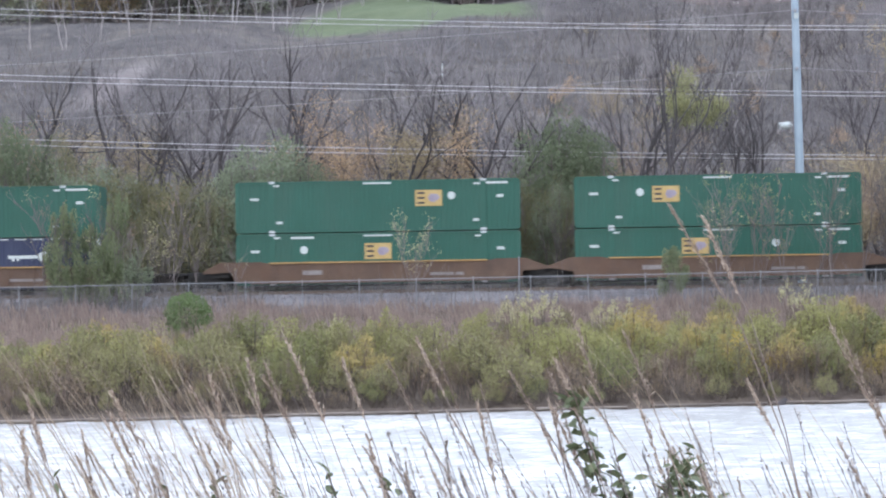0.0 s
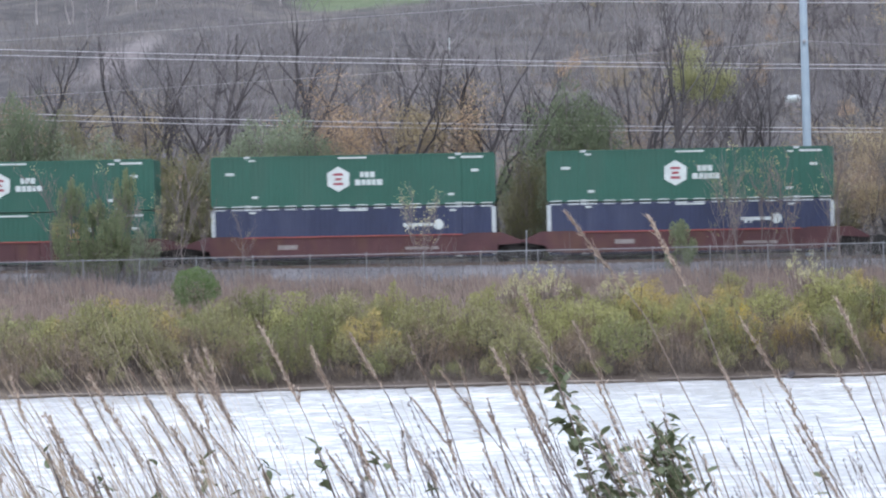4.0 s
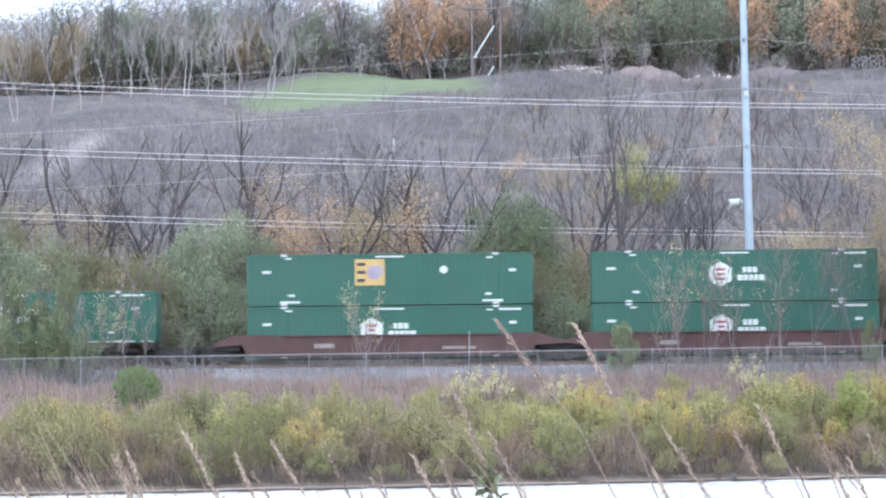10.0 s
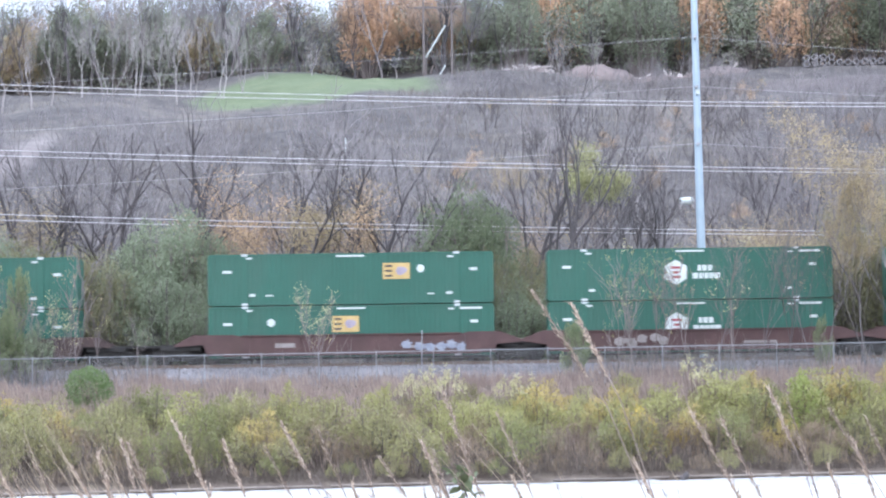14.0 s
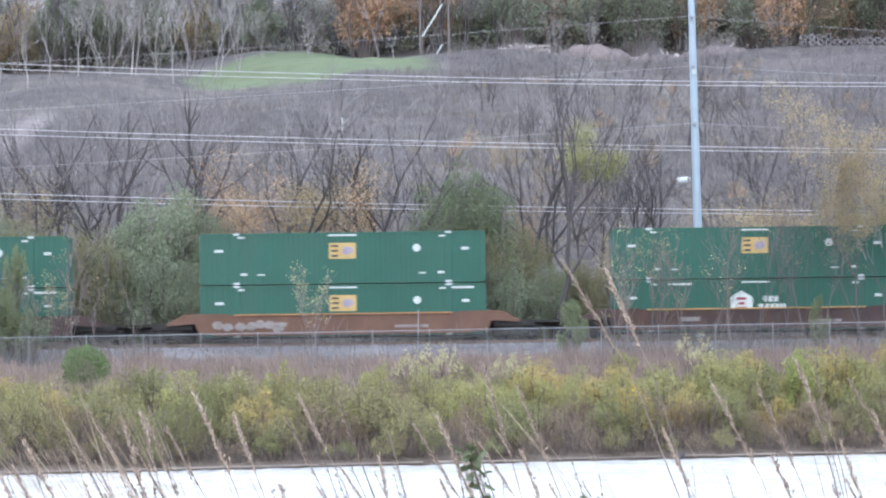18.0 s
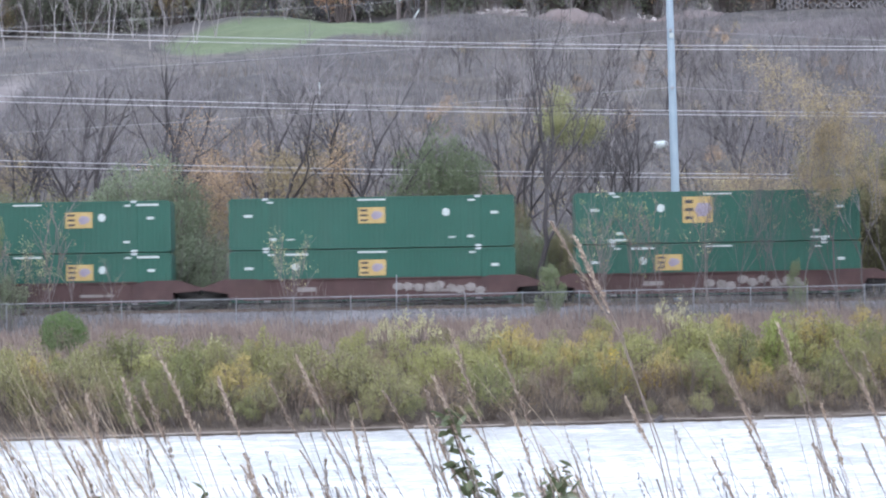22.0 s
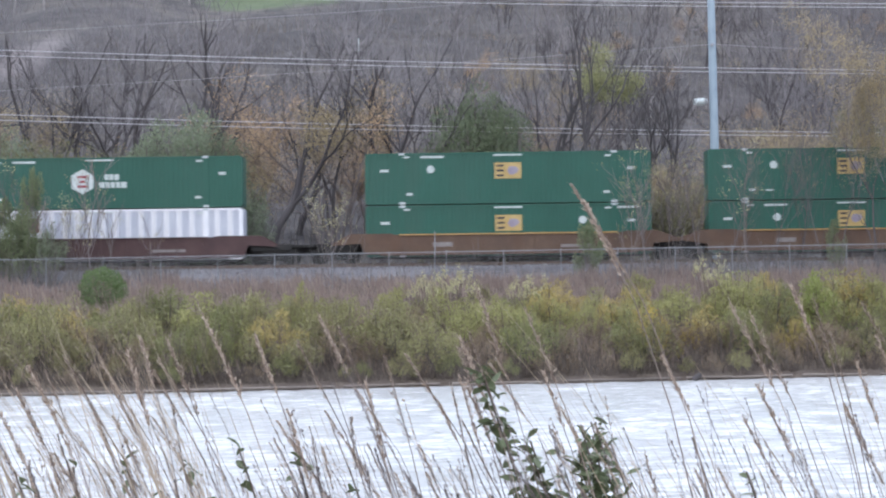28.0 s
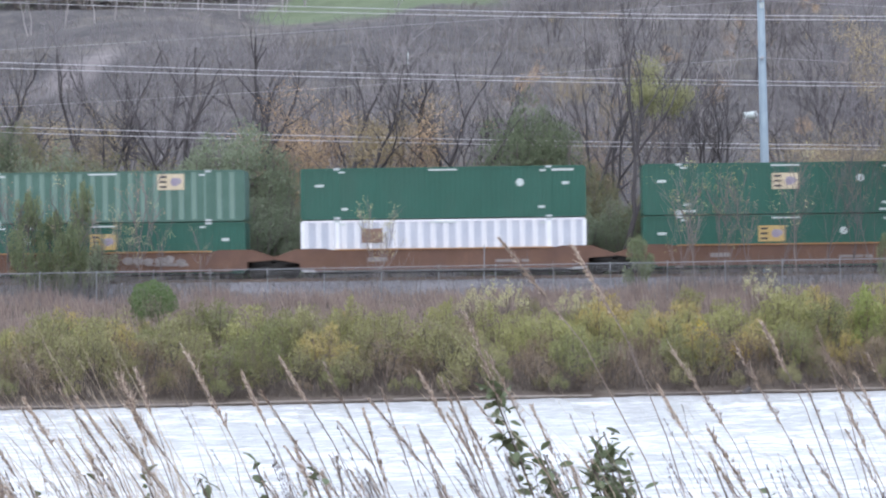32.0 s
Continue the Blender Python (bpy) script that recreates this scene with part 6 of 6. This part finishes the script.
def build_hill_things():
    rng = random.Random(31)

    def heap(name, label, b0, b1, d, high, mat, n, size):
        ob = thing(name, label, "heap")
        s = Shape()
        x0, x1 = at(b0, d), at(b1, d)
        k = 15
        for j in range(6):
            for i in range(k):
                f, g = i / (k - 1), j / 5
                x, y = x0 + (x1 - x0) * f, d - 4 + 8 * g
                z = land(x, y) - 0.3 + high * (math.sin(math.pi * f) * math.sin(math.pi * g)) ** 0.7 * (0.8 + 0.5 * noise.noise((x * 0.5, y * 0.5, 3)))
                s.v.append((x, y, z))
        s.f = [(j * k + i, j * k + i + 1, (j + 1) * k + i + 1, (j + 1) * k + i) for j in range(5) for i in range(k - 1)]
        part("mound", s, DIRT, ob, smooth=True)
        c = Shape()
        for _ in range(n):
            f = rng.random()
            x, y = x0 + (x1 - x0) * f, d - rng.uniform(0, 3.5)
            z = land(x, y) + high * rng.uniform(0, 0.75) * math.sin(math.pi * f)
            p = Vector((x, y, z))
            q = p + Vector((rng.gauss(0, 1), rng.gauss(0, 0.5), rng.gauss(0, 0.5))) * size
            c.capped(p, q, size * 0.3, size * 0.25, 5)
        if n:
            tagged(part("rubble", c, mat, ob, "pale broken pieces"), kind="stuff")

    heap("debris_heap", "heap of pale broken timber and concrete on the hill", 28, 52, 372, 1.8, RUBBLE, 110, 0.5)
    heap("dirt_mound", "bare purple-brown dirt mound on the hill", 48, 84, 374, 2.3, RUBBLE, 0, 0.5)
    heap("dirt_mound", "bare purple-brown dirt mound on the hill", 76, 102, 375, 1.2, RUBBLE, 6, 0.6)
    heap("dirt_mound", "bare purple-brown dirt mound on the hill", 98, 128, 376, 1.5, RUBBLE, 2, 0.6)
    pipe = None
    for i in range(18):
        x, d = at(150 + 3.3 * (i % 14), 378), 378.0
        m = pose(x, d, land(x, d) + (0.45 if i < 14 else 1.3), 0, 0, 0)
        if pipe is None:
            s = Shape()
            k = 14
            for y, r in ((0, 0.5), (1.6, 0.5), (1.6, 0.36), (0, 0.36)):
                s.v += [(r * math.cos(2 * math.pi * j / k), y, r * math.sin(2 * math.pi * j / k)) for j in range(k)]
            for a in range(4):
                b = (a + 1) % 4
                s.f += [(a * k + j, a * k + (j + 1) % k, b * k + (j + 1) % k, b * k + j) for j in range(k)]
            pipe = thing("concrete_pipe", "short grey concrete pipe lying in a row on the hill", "pipe", "concrete pipes on the hill", m)
            part("shell", s, STONE, pipe, smooth=True)
        else:
            copy_thing(pipe, m)
    # white tank trailer half hidden by trees on the slope
    d = next((k / 2 for k in range(360, 640) if land(at(100.6, k / 2), k / 2) + 0.4 >= 5.3 + 0.0617 * k / 2), 222.0)
    x = at(100.6, d)
    tank = thing("white_tank", "small white tank lying among trees on the slope", "tank", m=pose(x, d, land(x, d), 0, 0, 12))
    z = 0.6
    part("shell", Shape().capped((-0.55, 0, z + 0.05), (0.5, 0, z + 0.15), 0.36, 0.36, 12), MARK, tank, smooth=False)
    part("end_cap", Shape().capped((0.5, 0, z + 0.15), (0.75, 0, z + 0.05), 0.36, 0.16, 12), MARK, tank)
    for dx in (-0.5, 0.5):
        part("leg", Shape().box(dx - 0.08, -0.3, -0.3, dx + 0.08, 0.3, z - 0.2), RUBBLE, tank)


build_woods()
build_bank()
build_hill_things()


# ---- tall grass and weeds on the near bank ----
SWAYING = []


def grass_meshes(seed, tall, head, full=True, thick=1.0, raw=False):
    """Stalk, seed head and one or two long blades; the stalk bends to the left with the wind."""
    rng = random.Random(seed)
    stalk, spikes, blades = Shape(), Shape(), Shape()
    bend = rng.uniform(0.1, 0.25)
    n = 9
    pts = []
    nod = rng.uniform(0.0, 0.07)
    wave = rng.uniform(-0.02, 0.02)
    for k in range(n + 1):
        f = k / n
        pts.append(Vector((-bend * tall * f ** 2 * 0.9 - nod * max(0.0, f - 0.75) ** 2 * 12 + wave * math.sin(5 * f), 0.03 * math.sin(3 * f + seed), tall * f * (1 - 0.08 * f) - nod * max(0.0, f - 0.8) ** 2 * 5)))
    for k in range(n):
        stalk.tube(pts[k], pts[k + 1], 0.0018 * thick * (1 - 0.5 * k / n), 0.0018 * thick * (1 - 0.5 * (k + 1) / n), 4)
    tip = pts[-1]
    run = [0.0]
    for a, b in zip(pts[::-1], pts[-2::-1]):
        run.append(run[-1] + (a - b).length)
    def on_stalk(back):
        j = next(i for i in range(len(run) - 1) if run[i + 1] > back)
        a, b = pts[-1 - j], pts[-2 - j]
        return a.lerp(b, (back - run[j]) / (run[j + 1] - run[j])), (a - b).normalized()

    # a panicle: short branchlets pressed to the stalk, each with small pointed spikelets
    sprigs = int(head * (rng.uniform(280, 390) if full else rng.uniform(80, 120)))
    loose = rng.uniform(0.6, 1.3)
    lopsided = rng.uniform(0, 6.28)
    for k in range(sprigs):
        f = (k + rng.random()) / sprigs
        p, way = on_stalk(head * (1 - f))
        fat = (min(1.0, f * 5 + 0.25) * (1 - f) ** 0.7 + 0.12) * rng.uniform(0.45, 1.15)
        w = rng.uniform(0, 6.28)
        out = Vector((math.cos(w), math.sin(w), 0)) + 0.5 * Vector((math.cos(lopsided), math.sin(lopsided), 0))
        d = (way + out * rng.uniform(0.06, 0.34) * loose).normalized()
        ln = (0.024 if full else 0.016) * fat
        q = p + d * ln
        i = len(spikes.v)
        for _ in range(rng.randint(6, 10) if full else rng.randint(3, 5)):
            c = p.lerp(q, rng.uniform(0.25, 1.05))
            v = (d + Vector((rng.gauss(0, 0.3), rng.gauss(0, 0.3), rng.gauss(0, 0.22)))).normalized()
            sp = rng.uniform(0.004, 0.009)
            spikes.blade(c, v, v.orthogonal().normalized(), sp, sp * rng.uniform(0.16, 0.26))
        if full and rng.random() < 0.6:
            v = (d + out * 0.25).normalized()
            spikes.blade(q, v, v.orthogonal().normalized(), rng.uniform(0.01, 0.02), 0.0009)
    for k in range(rng.randint(1, 2)):
        f = rng.uniform(0.3, 0.6)
        p = pts[int(f * n)]
        w = rng.uniform(-0.8, 0.8)
        side = rng.choice((-1, -1, 1))
        q0, d = p, Vector((side * 0.5, math.sin(w) * 0.4, 0.8)).normalized()
        ln = rng.uniform(0.2, 0.4)
        for j in range(4):
            d2 = (d + Vector((side * 0.22, 0, -0.28))).normalized()
            q1 = q0 + d * ln / 4
            wd = 0.0026 * (1 - j / 4)
            i = len(blades.v)
            blades.v += [tuple(q0 + Vector((0, wd, 0.002))), tuple(q0 - Vector((0, wd, -0.002))), tuple(q1 - Vector((0, wd * 0.7, 0))), tuple(q1 + Vector((0, wd * 0.7, 0)))]
            blades.f.append((i, i + 1, i + 2, i + 3))
            q0, d = q1, d2
    if raw:
        return stalk, spikes, blades, pts[-1]
    return [("stalk", stalk.mesh("stalk", STALK if full else STALK_DARK)), ("seed_head", spikes.mesh("seed_head", STRAW if full else SEED_DARK)), ("leaf_blade", blades.mesh("leaf_blade", BLADE))], pts[-1]


def clump_meshes(seed, count, dark):
    """Several thin plumes that grow from one root."""
    rng = random.Random(seed)
    sums = (Shape(), Shape(), Shape())
    tip = Vector((0, 0, 0))
    for k in range(count):
        *shapes, end = grass_meshes(seed * 10 + k, 1.6, rng.uniform(0.07, 0.18), k >= dark, 0.5, True)
        m = Matrix.Translation((rng.gauss(0, 0.07), rng.gauss(0, 0.12), 0)) @ Matrix.Rotation(rng.uniform(-0.7, 0.7), 4, "Z") @ Matrix.Rotation(rng.gauss(0, 0.06), 4, "Y") @ Matrix.Scale(rng.uniform(0.82, 1.0) if k else 1.0, 4)
        for total, s in zip(sums, shapes):
            i = len(total.v)
            total.v += [tuple(m @ Vector(v)) for v in s.v]
            total.f += [tuple(j + i for j in f) for f in s.f]
        if (m @ end).z > tip.z:
            tip = m @ end
    return [("stalks", sums[0].mesh("stalks", STALK_DARK if dark else STALK)), ("seed_heads", sums[1].mesh("seed_heads", SEED_DARK if dark > count // 2 else STRAW)), ("leaf_blades", sums[2].mesh("leaf_blades", BLADE))], tip


def build_grass():
    rng = random.Random(77)
    kinds = [grass_meshes(700 + k, 1.6, rng.uniform(0.09, 0.16) if k < 12 else rng.uniform(0.05, 0.16), k < 12, 0.85 if k < 12 else 0.55) for k in range(20)]

    clumps = [clump_meshes(60 + k, 6, 2 if k < 5 else 5) for k in range(9)]

    def stem(b, e, d, k=None, clump=None):
        k = rng.randrange(20) if k is None else k
        meshes, tip = kinds[k] if clump is None else clumps[clump]
        turn = rng.uniform(-50, 50)
        c, n = math.cos(radians(turn)), math.sin(radians(turn))
        x, z, s = at(b, d), land(at(b, d), d) - 0.03, 1.0
        for _ in range(4):
            g = min(1.0, s)
            v = Vector((tip.x * s * c - tip.y * g * n, tip.x * s * n + tip.y * g * c, tip.z * s))
            x = at(b, d + v.y) - v.x
            z = land(x, d) - 0.03
            s = (5.3 + e * (d + v.y) / 1000 - z) / tip.z
        ob = thing("tall_grass", "clump of tall dry grass with silvery tan plumes" if clump is not None else "straw-coloured tall grass with a feathery seed head" if k < 12 else "thin dark dry grass stalk with sparse seeds", "grass", "tall grass on the near bank")
        ob.scale = (s, g, s)
        for name, me in meshes:
            part(name, me, None, ob)
        SWAYING.append((ob, Vector((x, d, z)), turn, rng.random()))
        return ob

    # the ones that reach high
    for b, e, d in ((-133, -36.6, 4.3), (-125.4, -32.9, 4.2), (-116.5, -40.6, 4.5), (-110.3, -29, 4.3), (-105.7, -33.3, 4.4), (-95, -18.6, 4.2), (-75.6, -27.4, 4.3), (-58.1, -29.2, 4.5), (-49.7, -20.1, 4.6), (-38.5, -24.5, 4.2), (-117, -27.4, 4.7), (-7.6, -33.6, 4.4), (6.1, -29.9, 4.3), (53.6, 30.9, 4.1), (66.4, 27, 4.2), (16.7, -10.3, 4.4), (34.8, -18.1, 4.2), (12, -24.6, 4.5), (113.8, -17.4, 4.3), (125.6, -20.7, 4.4), (144.1, -10.4, 4.4), (152.1, -29.3, 4.2), (175.7, -30.7, 4.3), (166, -17.4, 4.6), (9.6, -33.8, 4.6), (150, -14, 4.3), (-148, -34, 4.4), (-165, -38, 4.3), (88, -37, 4.3), (-20, -37, 4.5), (185, -22, 4.4)):
        stem(b, e, d, rng.randrange(12))
    for _ in range(60):
        b = rng.uniform(-215, 185)
        stem(b, rng.uniform(-70, -38), rng.uniform(3.8, 6.0), rng.randrange(3, 20))
    for _ in range(32):
        b = rng.uniform(-220, 190)
        stem(b, rng.uniform(-84, -50), rng.uniform(3.8, 5.6), 0, rng.randrange(0, 8) if b < -20 else rng.randrange(4, 9))
    for _ in range(64):
        stem(rng.uniform(-235, -15), rng.uniform(-100, -64), rng.uniform(3.7, 5.2), 0, rng.randrange(0, 7))
    for _ in range(22):
        stem(rng.uniform(-15, 195), rng.uniform(-98, -62), rng.uniform(3.7, 5.2), 0, rng.randrange(5, 9))


def weed(b, e, d, leaves, spread, seed, size=0.03):
    rng = random.Random(seed)
    x, z = at(b, d), 5.3 + e * d / 1000
    tall = z - land(x, d) + 0.02
    ob = thing("leafy_weed", "dark green leafy weed with oval leaves on a brown stem", "plant", "weeds on the near bank")
    top = Vector((0, 0, tall))
    stalks = [(Vector((0.3 * tall, 0, 0)), Vector((0, 0, tall)))]
    stalks += [(Vector((0.3 * tall + rng.uniform(0, spread), rng.uniform(-0.08, 0.08), 0)), Vector((rng.uniform(0.25, 1) * spread, rng.uniform(-0.06, 0.06), tall - rng.uniform(0.09, 0.2)))) for _ in range(7)]
    for p, q in stalks:
        part("stem", Shape().tube(p, p.lerp(q, 0.5) + Vector((0.01, 0, 0)), 0.004, 0.0032, 5).tube(p.lerp(q, 0.5) + Vector((0.01, 0, 0)), q, 0.0032, 0.0016, 5), STEM, ob)
    blade = cached(("oval", round(size, 3)), lambda: oval_leaf(size))
    for k in range(leaves):
        p, q = stalks[0] if k < leaves * 0.3 else stalks[1 + k % 7]
        f = 1 - (0.24 if k < leaves * 0.3 else 0.14) * rng.random() ** 1.1
        c = p.lerp(q, f) + Vector((rng.gauss(0, 0.008), rng.gauss(0, 0.008), rng.gauss(0, 0.006)))
        s = rng.uniform(0.6, 1.2) * (0.75 + 0.3 * (1 - f) / 0.25)
        part("leaf", blade, None, ob, m=Matrix.Translation(c) @ Euler((rng.uniform(-1.1, 1.1), rng.uniform(-1.1, 0.4), rng.uniform(0, 6.28))).to_matrix().to_4x4() @ Matrix.Diagonal((s, s, s, 1)))
    SWAYING.append((ob, Vector((x, d, z - tall)), 0.0, rng.random() * 0.4 - 2))
    return ob


def oval_leaf(size):
    s = Shape()
    rows = ((0, 0.08), (0.25, 0.36), (0.5, 0.44), (0.78, 0.3), (1.0, 0.02))
    for f, w in rows:
        droop = -0.25 * f * f * size
        s.v += [(f * size, -w * size * 0.55, droop + 0.06 * size), (f * size, 0, droop), (f * size, w * size * 0.55, droop + 0.06 * size)]
    for k in range(4):
        for j in range(2):
            s.f.append((3 * k + j, 3 * k + j + 1, 3 * k + 4 + j, 3 * k + 3 + j))
    return s.mesh("leaf", LEAF["weed"], True)


def tuft_meshes(seed):
    rng = random.Random(seed)
    s = Shape()
    for _ in range(56):
        p = Vector((rng.gauss(0, 0.06), rng.gauss(0, 0.05), 0))
        d = Vector((rng.gauss(-0.15, 0.2), rng.gauss(0, 0.2), 1)).normalized()
        ln = rng.uniform(0.9, 1.5)
        wd = rng.uniform(0.002, 0.0045)
        side = Vector((rng.gauss(0, 1), rng.gauss(0, 1), 0)).normalized()
        for j in range(6):
            q = p + d * ln / 6
            w0, w1 = wd * (1 - j / 6), wd * (1 - (j + 1) / 6)
            i = len(s.v)
            s.v += [tuple(p + side * w0), tuple(p - side * w0), tuple(q - side * w1), tuple(q + side * w1)]
            s.f.append((i, i + 1, i + 2, i + 3))
            p, d = q, (d + Vector((rng.gauss(-0.1, 0.05), rng.gauss(0, 0.05), -0.1 * j / 2))).normalized()
    zs = sorted(v[2] for v in s.v)
    return s.mesh("blade_clump", BLADE), zs[int(len(zs) * 0.97)]


def build_tufts():
    rng = random.Random(91)
    kinds = [tuft_meshes(800 + k) for k in range(5)]
    for k in range(66):
        b = rng.uniform(-235, -45) if k < 48 else rng.uniform(60, 195)
        d = rng.uniform(3.6, 4.8)
        e = rng.uniform(-100, -68) if b < -45 else rng.uniform(-112, -88)
        me, top = rng.choice(kinds)
        ob = tagged(new("grass_tuft", me), "tuft of dry tan grass blades on the near bank", "grass", "grass tufts on the near bank")
        z = land(at(b, d), d) - 0.02
        s = (5.3 + e * d / 1000 - z) / top
        ob.scale = (s, s, s)
        SWAYING.append((ob, Vector((at(b, d), d, z)), rng.uniform(-30, 30), rng.random() * 0.5))


build_grass()
build_tufts()
weed(14, -43, 4.4, 460, 0.2, 1, 0.034)
weed(66, -72, 4.3, 34, 0.1, 2)
weed(98, -70, 4.5, 22, 0.05, 3)
for k, (b, e) in enumerate(((-150, -84), (-60, -84), (-190, -80), (-105, -86), (-172, -88), (-82, -80), (-38, -88), (-128, -82), (120, -92))):
    weed(b, e + 8, 4.2 + 0.1 * (k % 4), 64, 0.17, 4 + k, 0.036)


# ---- what moves ----
def motions():
    stops = [2.0 * k for k in range(17)]
    for ob, u, z in ROLLING:
        walk(ob, [(t, pose(u - travelled(t), TRACK_Y, z)) for t in stops])
    walk(WATER, [(0, pose(5, 0, 0)), (16, pose(0, 0.4, 0)), (32, pose(-5, 0, 0))])
    # gusts bend the grass to the left: seconds and degrees
    gusts = ((0, 0), (1.5, 2), (3, 2.6), (5.5, 6.5), (7.5, 7), (9, 5.2), (10.5, 5.4), (12, 6), (13, 3.4), (14.5, 1.4), (16.5, 0), (20, 0), (23, 0), (25, 0.4), (27.5, 0.3), (29.5, 2.4), (31, 6.6), (32, 6.2))
    ts, ds = zip(*gusts)
    for ob, base, turn, phase in SWAYING:
        rows = []
        give = 0.45 if phase < -1 else 0.75 + 0.5 * phase
        for k in range(65):
            t = 0.5 * k
            bent = float(np.interp(t, ts, ds)) * give
            play = give * (0.5 * math.sin(2.3 * t + 6.28 * phase) + 0.3 * math.sin(5.1 * t + 9 * phase))
            rows.append((t, pose(base.x, base.y, base.z, 0.4 * give * math.sin(1.7 * t + 5 * phase), -bent - play, turn)))
        walk(ob, rows)


motions()
